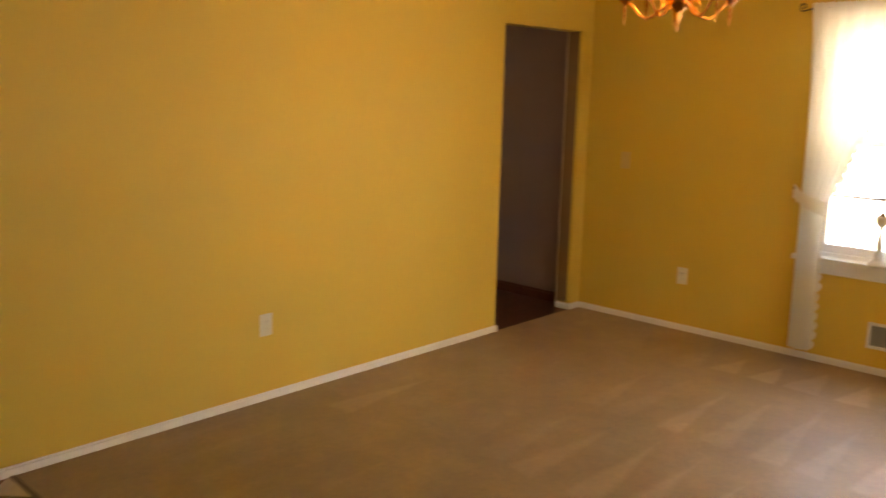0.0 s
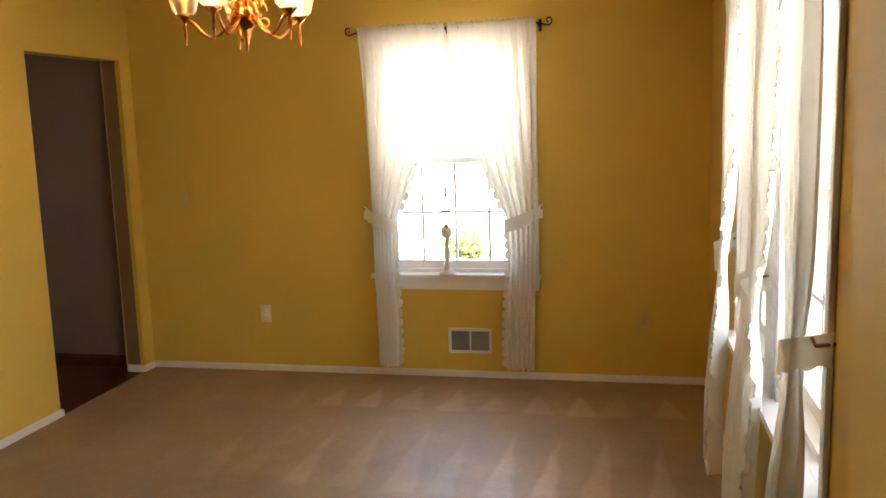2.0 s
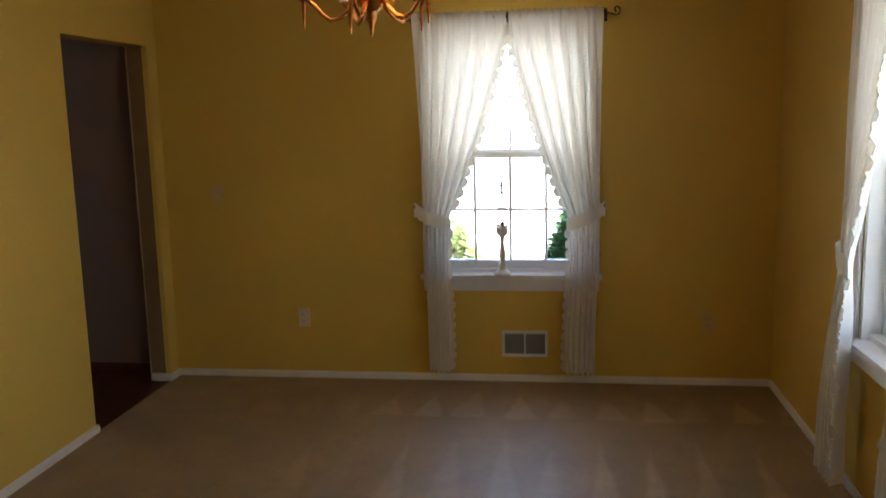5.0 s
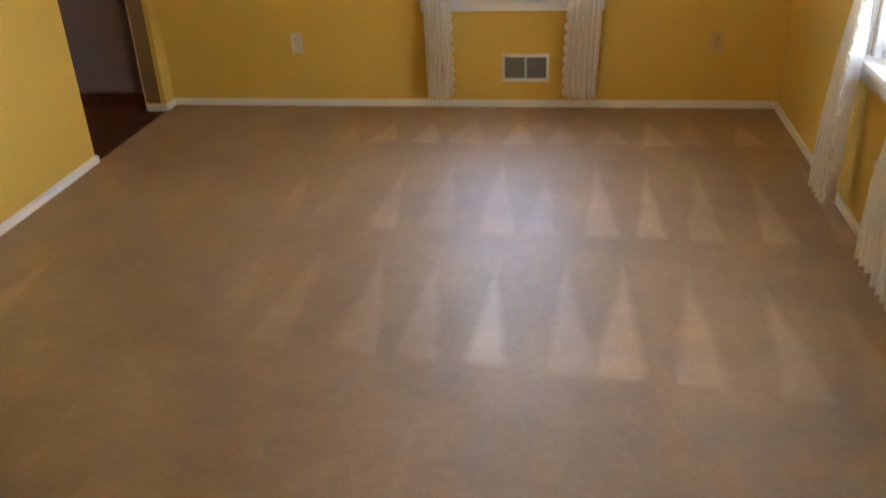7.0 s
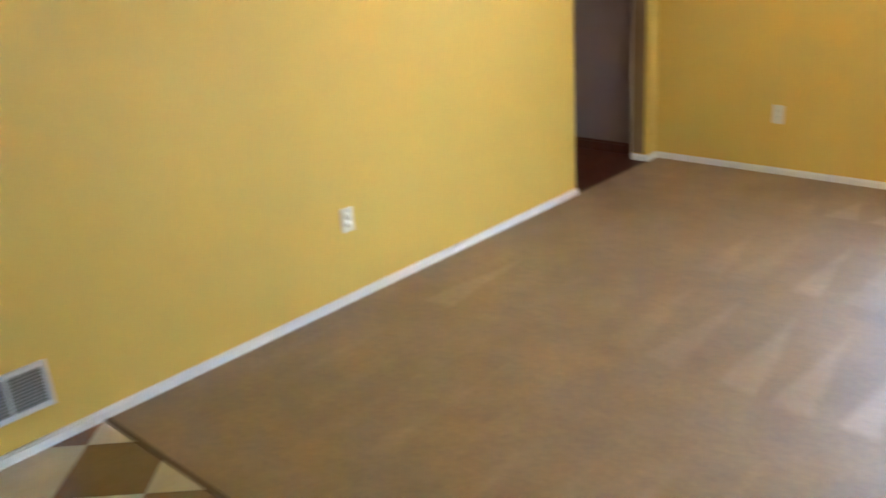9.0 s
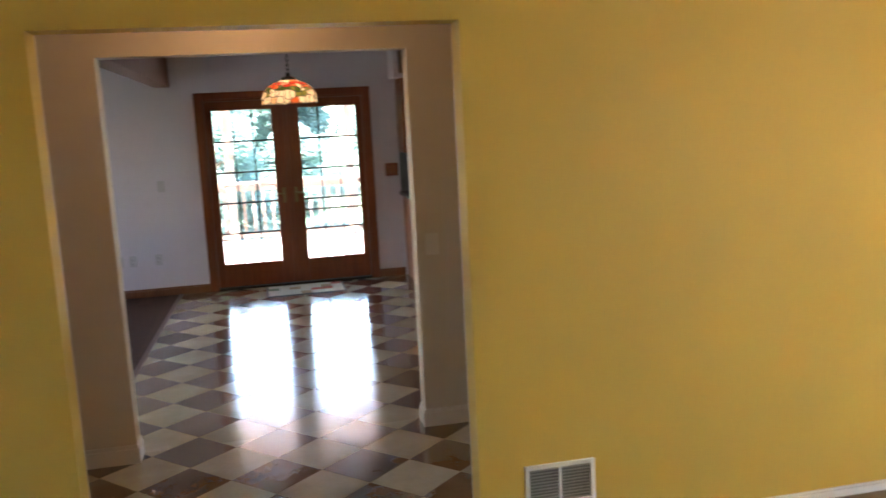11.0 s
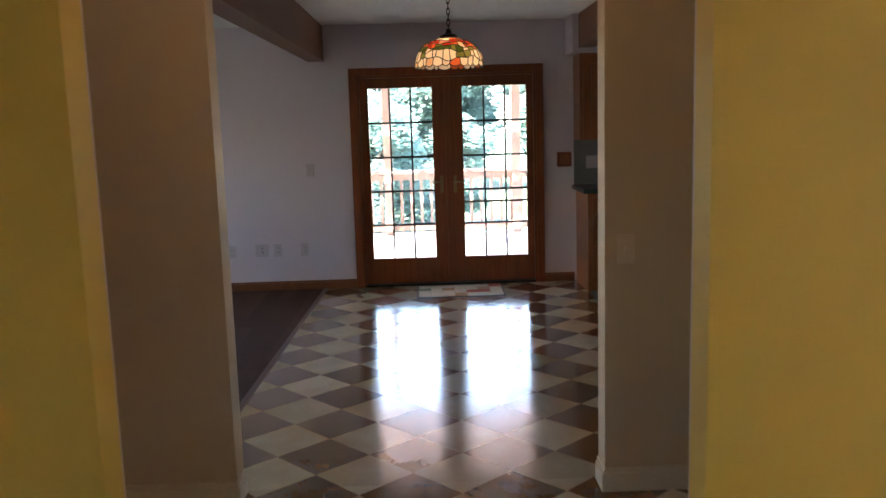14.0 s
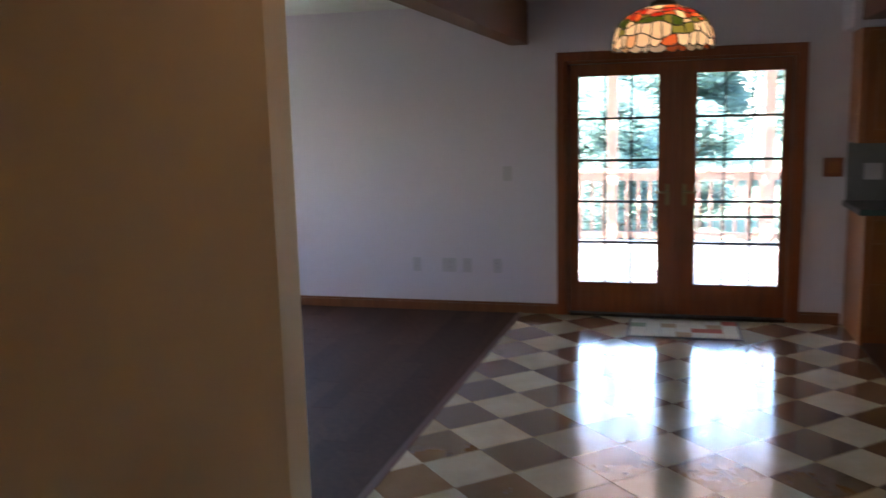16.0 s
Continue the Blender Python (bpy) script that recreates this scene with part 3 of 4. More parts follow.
def curtain(place, turn, halves, group, outer=(0.476, 0.505), hems=(0.345, 0.325), folds=6.0, stand=0.080, depth=0.026, flare=0.02, hem_out=0.0, hem_depth=0.6):
    """A pair of tied-back panels, each a thing of its own. outer: where each outer edge hangs at the tie, for a half width of 0.52."""
    made = []
    top = 2.155
    for side, half, o_tie, hem_in in zip((-1, 1), halves, outer, hems):
        k = half / 0.52
        tin, hem_in = 0.335 * k, hem_in * k
        ob = thing("curtain", "white sheer curtain panel tied back with a scalloped lace edge", "curtain", group, place=place, turn=turn)
        rnd = random.Random(int(side * 7 + place[1] * 100))
        ph, ph2 = rnd.random() * 6, rnd.random() * 6
        o_tie, o_hem = o_tie * k, (hem_out or o_tie - 0.012 - 0.012 * (side > 0)) * k

        def inner(z):
            if z >= TIE_Z:
                s = min(1.0, max(0.0, (2.10 - z) / (2.10 - TIE_Z)))
                return 0.008 + (tin - 0.008) * s ** 1.3
            f = (TIE_Z - z) / (TIE_Z - HEM_Z)
            return tin + (hem_in - tin) * f + 0.010 * math.sin(6 * f)

        def outside(z):
            if z >= TIE_Z:
                return half + (o_tie - half) * ((top - z) / (top - TIE_Z)) ** 0.9
            return o_tie + (o_hem - o_tie) * (TIE_Z - z) / (TIE_Z - HEM_Z)

        def hang(u, z):
            """How far the cloth stands off the wall at u across the panel."""
            pinch = math.exp(-((z - TIE_Z) / 0.15) ** 2)
            head = min(1.0, max(0.0, (top - z) / 0.5))
            a = 2 * math.pi * (folds * u + 0.22 * math.sin(4 * u + ph)) + ph + 0.25 * math.sin(1.3 * z + ph2)
            y = (0.004 + depth * head) * (1 - 0.5 * pinch) * (1.0 if z > TIE_Z else 1.0 + (hem_depth - 1.0) * min(1.0, 3.0 * (TIE_Z - z))) * (math.sin(a) + 0.22 * math.sin(2 * a + ph2))
            y += 0.005 * math.sin(2 * math.pi * 17 * u + ph2) * (1 - head) + 0.004 * math.sin(2 * math.pi * 11 * u + ph) * pinch
            return -stand - flare * min(1.0, max(0.0, TIE_Z - z) * 1.6) - 0.014 * pinch - 0.016 * min(1.0, max(0.0, (z - 1.98) / 0.13)) + y
        nu, nv = 96, 72
        bm = bmesh.new()
        grid = []
        for j in range(nv + 1):
            z = top + (HEM_Z - top) * j / nv
            xi, xo = inner(z), outside(z)
            row = []
            for i in range(nu + 1):
                u = i / nu
                dz = 0.006 * math.sin(2 * math.pi * 4.3 * u + ph) if j == nv else 0.004 * math.sin(2 * math.pi * 17 * u) if j == 0 else 0.0
                row.append(bm.verts.new((side * (xi + (xo - xi) * u), hang(u, z), z + dz)))
            grid.append(row)
        for j in range(nv):
            for i in range(nu):
                bm.faces.new((grid[j][i], grid[j][i + 1], grid[j + 1][i + 1], grid[j + 1][i])).smooth = True
        part("cloth", bm, SHEER, ob)
        # scalloped lace on the inner edge: a small fan with a corded rim and an eyelet each
        bm = bmesh.new()
        cords = []
        z = 2.05
        while z > HEM_Z + 0.03:
            if abs(z - TIE_Z + 0.01) > 0.05:
                slope = (inner(z - 0.02) - inner(z + 0.02)) / 0.04
                tang = math.atan(slope)
                r = 0.029 + 0.004 * rnd.random()
                tilt, y0 = rnd.uniform(-0.6, 0.6), hang(0, z) - 0.003
                cx = inner(z) + 0.003

                def at(rr, t):
                    lx, lz = rr * math.cos(t), rr * math.sin(t)
                    return Vector((side * (cx + lx * math.cos(tang) - lz * math.sin(tang)), y0 + tilt * lx + 0.004 * math.sin(5 * t), z + lx * math.sin(tang) + lz * math.cos(tang)))
                c = bm.verts.new(at(0.0, 0))
                rim = [at(r, math.pi * (0.5 + q / 8)) for q in range(9)]
                ring = [bm.verts.new(p) for p in rim]
                for p, q in zip(ring, ring[1:]):
                    bm.faces.new((c, p, q)).smooth = True
                cords.append(tube(rim, 0.0024, 5))
                eye = at(r * 0.62, math.pi)
                cords.append(tube([eye + Vector((side * 0.011 * math.cos(t), tilt * 0.011 * math.cos(t), 0.011 * math.sin(t))) for t in [2 * math.pi * q / 9 for q in range(9)]], 0.0022, 4, True))
            z -= 0.060
        tagged(part("lace_trim", joined(bm, *cords), LACE, ob), kind="stuff")
        # band round the gathered cloth, up to the hook on the casing
        bm = bmesh.new()
        rows = []
        pts = 26
        x0, x1 = tin - 0.014, half + 0.02
        for q in range(pts + 1):
            s = q / pts
            x = x0 + (x1 - x0) * s
            y = -stand - depth - 0.020 - 0.014 * math.sin(math.pi * s) + 0.085 * max(0, s - 0.6) / 0.4
            zc = TIE_Z - 0.03 + 0.085 * s ** 1.2
            scal = 0.014 * abs(math.sin(s * math.pi * 5.5))
            rows.append([bm.verts.new((side * x, y + 0.004 * math.sin(9 * s + h), zc + dz)) for h, dz in enumerate((0.036, 0.0, -0.036 - scal))])
        for a, b in zip(rows, rows[1:]):
            for h in (0, 1):
                bm.faces.new((a[h], b[h], b[h + 1], a[h + 1])).smooth = True
        part("tieback", bm, SHEER, ob, "scalloped white tieback")
        part("hook", tube([(side * (half + 0.012), -0.002, 1.06), (side * (half + 0.012), -0.045, 1.055), (side * (half + 0.014), -0.055, 1.075)], 0.005, 6), HANDLE, ob)
        made.append(ob)
    return made


def curtain_rod(place, turn, half, ends, stand=0.080):
    ob = thing("curtain_rod", "black iron curtain rod with scrolled ends", "curtain rod", place=place, turn=turn)
    part("bar", tube([(-half, -stand, ROD_Z), (half, -stand, ROD_Z)], 0.008, 10), IRON, ob)
    for side in (-1, 1):
        pts = [(side * (half - 0.005), -stand, ROD_Z)]
        for k in range(22):
            t = -0.5 * math.pi + k * 0.30
            r = 0.026 * (1 - k / 30)
            pts.append((side * (half + 0.048 + r * math.cos(t) * 0.9 + 0.004 * k / 22), -stand, ROD_Z + 0.012 + r * math.sin(t)))
        part("finial", tube(pts, 0.0045, 6), IRON, ob)
    for x in ends:
        part("bracket", joined(boxes((x - 0.008, x + 0.008, -0.008, -0.001, ROD_Z - 0.04, ROD_Z + 0.03)), tube([(x, -0.004, ROD_Z - 0.015), (x, -stand * 0.62, ROD_Z - 0.028), (x, -stand, ROD_Z - 0.009)], 0.005, 6)), IRON, ob)
    return ob


curtain((2.105, 0.0, 0), 0, (0.54, 0.525), "curtains of the front window")
curtain_rod((2.105, 0.0, 0), 0, 0.545, (-0.54, 0.0, 0.54))
for c in (-1.725, -2.585):
    curtain((EAST, c, 0), -90, (0.422, 0.422), "curtains of the twin window", (0.47, 0.47), (0.26, 0.26), 4.0, 0.058, 0.015, 0.04, 0.53, 1.6)
curtain_rod((EAST, -2.155, 0), -90, 0.862, (-0.855, 0.0, 0.855), 0.058)


# ---- fixtures on the walls ----
def outlet(place, turn, label="white duplex wall outlet", width=0.072, plate=PLATE):
    ob = thing("wall_outlet", label, "outlet", "wall outlets", place=place, turn=turn)
    part("plate", boxes((-width / 2, width / 2, -0.006, -0.0005, -0.058, 0.058), bevel=0.0025), plate, ob)
    for z in (-0.02, 0.02):
        s = part("socket", moved(spin([(0.001, 0.0), (0.0155, 0.0), (0.0165, -0.002)], 16), Matrix.Translation((0, -0.0075, z)) @ Matrix.Rotation(radians(90), 4, "X")), plate, ob)
        for x in (-0.006, 0.006):
            part("slot", boxes((x - 0.001, x + 0.001, -0.0092, -0.0088, z - 0.004, z + 0.004)), SLOT, s)
    return ob


def switch(place, turn, label="white toggle light switch", plate=PLATE):
    ob = thing("light_switch", label, "light switch", place=place, turn=turn)
    part("plate", boxes((-0.036, 0.036, -0.006, -0.0005, -0.058, 0.058), bevel=0.0025), plate, ob)
    part("toggle", moved(boxes((-0.005, 0.005, -0.018, -0.004, -0.010, 0.010), bevel=0.002), Matrix.Rotation(radians(14), 4, "X")), plate, ob)
    return ob


def vent(place, turn, w, h):
    ob = thing("wall_vent", "white louvred wall vent in two halves", "vent", "wall vents", place=place, turn=turn)
    b = 0.017
    part("frame", boxes((-w / 2, -w / 2 + b, -0.012, -0.0005, -h / 2, h / 2), (w / 2 - b, w / 2, -0.012, -0.0005, -h / 2, h / 2),
                        (-w / 2 + b, w / 2 - b, -0.012, -0.0005, -h / 2, -h / 2 + b), (-w / 2 + b, w / 2 - b, -0.012, -0.0005, h / 2 - b, h / 2),
                        (-0.005, 0.005, -0.010, -0.0005, -h / 2 + b, h / 2 - b), bevel=0.0015), TRIM, ob)
    part("backing", boxes((-w / 2 + b, w / 2 - b, -0.002, -0.0006, -h / 2 + b, h / 2 - b)), VENT_GREY, ob)
    n = 11
    for side in (-1, 1):
        for k in range(n):
            z = -h / 2 + b + (k + 0.5) * (h - 2 * b) / n
            x0, x1 = (0.006, w / 2 - b) if side > 0 else (-w / 2 + b, -0.006)
            part("slat", moved(boxes((x0, x1, -0.0008, 0.0008, -0.0045, 0.0045)), Matrix.Translation((0, -0.0065, z)) @ Matrix.Rotation(radians(40), 4, "X")), VENT_WHITE, ob)
    return ob


outlet((0.836, 0, 0.385), 0)
outlet((3.236, 0, 0.382), 0, "yellowed wall outlet low on the yellow wall", plate=CREAM_PLATE)
switch((0.332, 0, 1.142), 0, "yellowed toggle light switch", CREAM_PLATE)
vent((2.186, 0, 0.236), 0, 0.272, 0.158)
outlet((0, -2.845, 0.405), 90)
vent((0, -4.415, 0.241), 90, 0.285, 0.175)
for y, w in ((-7.215, 0.072), (-6.94, 0.118), (-6.79, 0.072), (-6.54, 0.072)):
    outlet((KIT_W, y, 0.38), 90, "grey wall outlet above the dark floor", w, GREY_PLATE)
switch((KIT_W, -6.45, 1.12), 90, "grey toggle switch on mauve wall", GREY_PLATE)
switch((HALL_W, -4.597, 1.01), 90, "tan toggle light switch in the hall", HALL_TRIM)

# wooden square plate by the back door
plaque = thing("wall_plaque", "small square wooden plate on the kitchen wall", "plaque", place=(KIT_W, -4.09, 1.15), turn=90)
part("board", boxes((-0.068, 0.068, -0.016, -0.0005, -0.068, 0.068), bevel=0.004), DOOR_WOOD, plaque)
part("inlay", boxes((-0.04, 0.04, -0.019, -0.0155, -0.04, 0.04), bevel=0.002), OAK, plaque)

# ---- candle lamp on the sill ----
cl = thing("candle_lamp", "white turned candlestick with a glass chimney", "candle lamp", place=(2.06, -0.022, WIN_N[2]))
part("base", spin([(0.001, 0), (0.052, 0.0), (0.054, 0.010), (0.042, 0.022), (0.026, 0.034), (0.023, 0.040), (0.024, 0.072), (0.016, 0.080), (0.013, 0.092), (0.020, 0.112), (0.0205, 0.128), (0.014, 0.16), (0.010, 0.195), (0.013, 0.222), (0.022, 0.240), (0.001, 0.241)], 24), WHITE_WOOD, cl)
cup = []
for k in range(33):
    a = 2 * math.pi * k / 32
    cup.append(a)
bm = bmesh.new()
rows = []
for r, z, w in ((0.020, 0.236, 0), (0.033, 0.248, 0), (0.036, 0.270, 0), (0.035, 0.296, 1), (0.032, 0.294, 1), (0.033, 0.270, 0), (0.028, 0.250, 0), (0.002, 0.246, 0)):
    rows.append([bm.verts.new((r * (1 + 0.06 * w * math.cos(8 * a)) * math.cos(a), r * (1 + 0.06 * w * math.cos(8 * a)) * math.sin(a), z + 0.007 * w * math.cos(8 * a))) for a in cup[:-1]])
for p, q in zip(rows, rows[1:]):
    for k in range(32):
        bm.faces.new((p[k], p[(k + 1) % 32], q[(k + 1) % 32], q[k])).smooth = True
part("cup", bm, WHITE_WOOD, cl)
g = part("chimney", spin([(0.030, 0.262), (0.0315, 0.30), (0.0315, 0.44), (0.026, 0.468), (0.012, 0.482), (0.010, 0.480), (0.024, 0.466), (0.0295, 0.44), (0.0295, 0.30), (0.028, 0.262)], 24), CLEAR, cl, "clear glass chimney")
g.visible_shadow = False
part("band", spin([(0.0318, 0.386), (0.0335, 0.388), (0.0335, 0.396), (0.0318, 0.398)], 24), GREY_PLATE, cl)
part("candle", spin([(0.001, 0.252), (0.013, 0.252), (0.013, 0.312), (0.004, 0.316), (0.001, 0.322)], 12), BASE_OAK, cl)
part("finial", joined(spin([(0.001, 0.480), (0.012, 0.482), (0.007, 0.490), (0.0045, 0.505), (0.007, 0.513), (0.004, 0.522), (0.006, 0.535), (0.004, 0.548), (0.001, 0.562)], 16), boxes((-0.021, 0.021, -0.004, 0.004, 0.524, 0.533), bevel=0.002)), IRON, cl, "dark metal finial")

# ---- chandelier ----
CH = Vector((1.77, -2.07, 0))
ch = thing("chandelier", "brass five-arm chandelier with flared square glass shades", "chandelier", place=(CH.x, CH.y, TOP))
ch.scale = (0.92, 0.92, 0.92)
part("canopy", spin([(0.001, -0.001), (0.066, -0.001), (0.068, -0.012), (0.045, -0.028), (0.016, -0.036), (0.006, -0.048), (0.001, -0.049)], 28), BRASS, ch)
for k in range(5):
    ring = [(0.008 * math.cos(t) * (1 if k % 2 else 0), 0.008 * math.cos(t) * (0 if k % 2 else 1), -0.06 - 0.023 * k + 0.015 * math.sin(t)) for t in [2 * math.pi * i / 12 for i in range(12)]]
    part("chain_link", tube(ring, 0.0024, 6, True), BRASS, ch)
part("column", spin([(0.001, -0.165), (0.010, -0.167), (0.022, -0.18), (0.012, -0.195), (0.026, -0.215), (0.014, -0.235), (0.020, -0.245), (0.014, -0.255), (0.017, -0.30), (0.021, -0.36), (0.030, -0.40), (0.048, -0.43), (0.060, -0.46), (0.050, -0.49), (0.030, -0.51), (0.016, -0.525), (0.022, -0.54), (0.010, -0.56), (0.005, -0.60), (0.001, -0.605)], 28), BRASS, ch)
right, fwd = Vector((0.914, 0.406, 0)), Vector((-0.406, 0.914, 0))
for deg in (280, 352, 64, 136, 208):
    d = right * math.sin(radians(deg)) + fwd * math.cos(radians(deg))
    a = math.atan2(d.y, d.x)
    spin_m = Matrix.Rotation(a, 4, "Z")
    prof = [(0.045, -0.47), (0.075, -0.505), (0.11, -0.535), (0.145, -0.545), (0.175, -0.525), (0.20, -0.495), (0.222, -0.475), (0.24, -0.468)]
    arm = part("arm", moved(tube([(r, 0, z) for r, z in prof], [0.008, 0.009, 0.008, 0.007, 0.007, 0.007, 0.008, 0.009], 8), spin_m), BRASS, ch)
    curl = [(0.06 + 0.035 * math.cos(t) * (1 - i / 30), 0, -0.44 + 0.045 * math.sin(t) * (1 - i / 30)) for i, t in enumerate([k * 0.33 for k in range(18)])]
    part("scroll", moved(tube(curl, 0.004, 6), spin_m), BRASS, arm)
    upper = [(0.018 + 0.055 * (1 - i / 26) * math.sin(t) + 0.03 * i / 22, 0.012 * math.sin(0.3 * i), -0.405 + 0.045 * (1 - i / 30) * math.cos(t) - 0.03 * i / 22) for i, t in enumerate([q * 0.36 for q in range(22)])]
    part("scroll", moved(tube(upper, 0.0038, 6), spin_m @ Matrix.Rotation(radians(24), 4, "Z")), BRASS, arm)
    leafy = [(0.075 + 0.022 * math.cos(t) * (1 - i / 24), 0, -0.492 + 0.022 * math.sin(t) * (1 - i / 24)) for i, t in enumerate([2.6 - q * 0.4 for q in range(15)])]
    part("scroll", moved(tube(leafy, 0.0035, 6), spin_m @ Matrix.Rotation(radians(-20), 4, "Z")), BRASS, arm)
    c = Matrix.Translation((d.x * 0.24, d.y * 0.24, 0))
    part("drop", moved(spin([(0.001, -0.575), (0.003, -0.57), (0.005, -0.545), (0.008, -0.53), (0.005, -0.52), (0.009, -0.505), (0.006, -0.495), (0.010, -0.48), (0.030, -0.462), (0.032, -0.455), (0.001, -0.454)], 14), c), BRASS, arm)
    # flared four-sided shade with a waved rim
    bm = bmesh.new()
    rings = []
    for r, z in ((0.030, -0.452), (0.042, -0.44), (0.052, -0.39), (0.063, -0.345), (0.069, -0.328), (0.066, -0.328), (0.060, -0.346), (0.049, -0.39), (0.039, -0.438), (0.027, -0.449)):
        ring = []
        z, r = -0.452 + 0.98 * (z + 0.452), r * 1.06
        for k in range(24):
            t = 2 * math.pi * k / 24
            sq = 1.0 + 0.16 * abs(math.sin(2 * t)) - 0.05
            ring.append(bm.verts.new((r * sq * math.cos(t), r * sq * math.sin(t), z + (0.004 * math.cos(8 * t) if z > -0.345 else 0))))
        rings.append(ring)
    for p, q in zip(rings, rings[1:]):
        for k in range(24):
            bm.faces.new((p[k], p[(k + 1) % 24], q[(k + 1) % 24], q[k])).smooth = True
    lit = deg != 280
    sg = part("shade", moved(bm, c @ Matrix.Rotation(a, 4, "Z")), SHADE_GLASS, arm, "lit frosted glass shade" if lit else "unlit frosted glass shade")
    sg.visible_shadow = False
    part("bulb", moved(spin([(0.001, -0.45), (0.010, -0.448), (0.011, -0.42), (0.020, -0.40), (0.022, -0.388), (0.016, -0.370), (0.001, -0.363)], 14), c), glow_material("bulb_glass", (1.0, 0.72, 0.38), 0.4 if lit else 0.01), arm)

# ---- pendant over the tiles ----
PX, PY, PZ = -2.6, -5.238, 1.815
pl = thing("pendant_lamp", "hanging stained glass dome lamp on a dark chain", "pendant lamp", place=(PX, PY, PZ))
part("canopy", spin([(0.001, TOP - PZ - 0.001), (0.06, TOP - PZ - 0.001), (0.055, TOP - PZ - 0.02), (0.012, TOP - PZ - 0.035), (0.001, TOP - PZ - 0.036)], 24), IRON, pl)
nl = int((TOP - PZ - 0.035 - 0.19) / 0.028)
for k in range(nl + 1):
    zc = TOP - PZ - 0.05 - 0.028 * k
    ring = [(0.008 * math.cos(t) * (k % 2), 0.008 * math.cos(t) * (1 - k % 2), zc + 0.018 * math.sin(t)) for t in [2 * math.pi * i / 12 for i in range(12)]]
    part("chain_link", tube(ring, 0.0028, 6, True), IRON, pl)
part("cap", spin([(0.001, 0.187), (0.012, 0.187), (0.016, 0.167), (0.03, 0.160), (0.045, 0.154), (0.052, 0.142), (0.001, 0.143)], 20), IRON, pl)
# cream, peach, deep red, orange red, dark green, olive, rose
PALETTE = [(0.92, 0.70, 0.50), (0.86, 0.48, 0.26), (0.52, 0.03, 0.015), (0.74, 0.14, 0.04), (0.07, 0.11, 0.02), (0.24, 0.22, 0.05), (0.70, 0.26, 0.20)]
ROW_COLOURS = [(3, 0, 6, 2), (2, 3, 0, 2, 6), (2, 4, 3, 0, 5), (4, 5, 0, 3, 4), (0, 0, 1, 0, 5), (0, 1, 0, 3)]
glasses = [shade_material("stained_glass", col, 0.004) for col in PALETTE]
rnd = random.Random(5)
lead = bmesh.new()


def dome(s):
    """Radius and height of the shade, s from 0 at the cap to 1 at the rim."""
    a = radians(16 + 74 * s)
    return 0.176 * math.sin(a) ** 0.95, 0.142 * math.cos(a) ** 0.85


rows = [(0.0, 0.22, 11), (0.22, 0.38, 17), (0.38, 0.52, 25), (0.52, 0.66, 29), (0.66, 0.88, 30), (0.88, 1.0, 26)]


def seam(level, t):
    """The wavy line between two rows of glass."""
    if level in (0.0, 1.0):
        return level
    return level + 0.045 * math.sin(5 * t + 9 * level) + 0.028 * math.sin(11 * t + 17 * level)


def came(points):
    me = bpy.data.meshes.new("tmp")
    tb = tube(points, 0.0024, 5)
    tb.to_mesh(me)
    tb.free()
    lead.from_mesh(me)
    bpy.data.meshes.remove(me)


for ri, (l0, l1, n) in enumerate(rows):
    cuts = [2 * math.pi * (k + rnd.uniform(-0.3, 0.3)) / n for k in range(n)]
    lean = [rnd.uniform(-0.06, 0.06) for _ in cuts]
    for k in range(n):
        t0, t1 = cuts[k], cuts[(k + 1) % n] + (2 * math.pi if k == n - 1 else 0)
        e0, e1 = lean[k], lean[(k + 1) % n]
        bm = bmesh.new()
        grid = []
        for a in range(4):
            f = a / 3
            row = []
            for b in range(4):
                t = (t0 + e0 * f) + ((t1 + e1 * f) - (t0 + e0 * f)) * b / 3
                s = seam(l0, t) + (seam(l1, t) - seam(l0, t)) * f
                r, z = dome(s)
                if ri == len(rows) - 1 and a == 3:
                    z -= 0.011 * math.sin(math.pi * b / 3)
                row.append(bm.verts.new((r * math.cos(t), r * math.sin(t), z)))
            grid.append(row)
        for a in range(3):
            for b in range(3):
                bm.faces.new((grid[a][b], grid[a][b + 1], grid[a + 1][b + 1], grid[a + 1][b])).smooth = True
        came([v.co * 1.004 for v in [g[0] for g in grid]])
        came([v.co * 1.004 for v in grid[3]])
        gm = glasses[rnd.choice(ROW_COLOURS[ri])]
        part("glass_piece", bm, gm, pl)
part("leading", lead, IRON, pl, "dark metal leading")
part("bulb", spin([(0.001, 0.138), (0.014, 0.136), (0.014, 0.11), (0.028, 0.085), (0.030, 0.065), (0.02, 0.045), (0.001, 0.037)], 16), glow_material("pendant_bulb_glass", (1.0, 0.75, 0.45), 0.6), pl)

# ---- double glazed door ----
fd = thing("door_1", "red-brown wooden double door with small glass panes", "door", kind="structure", place=(KIT_W, -5.17, 0), turn=90)
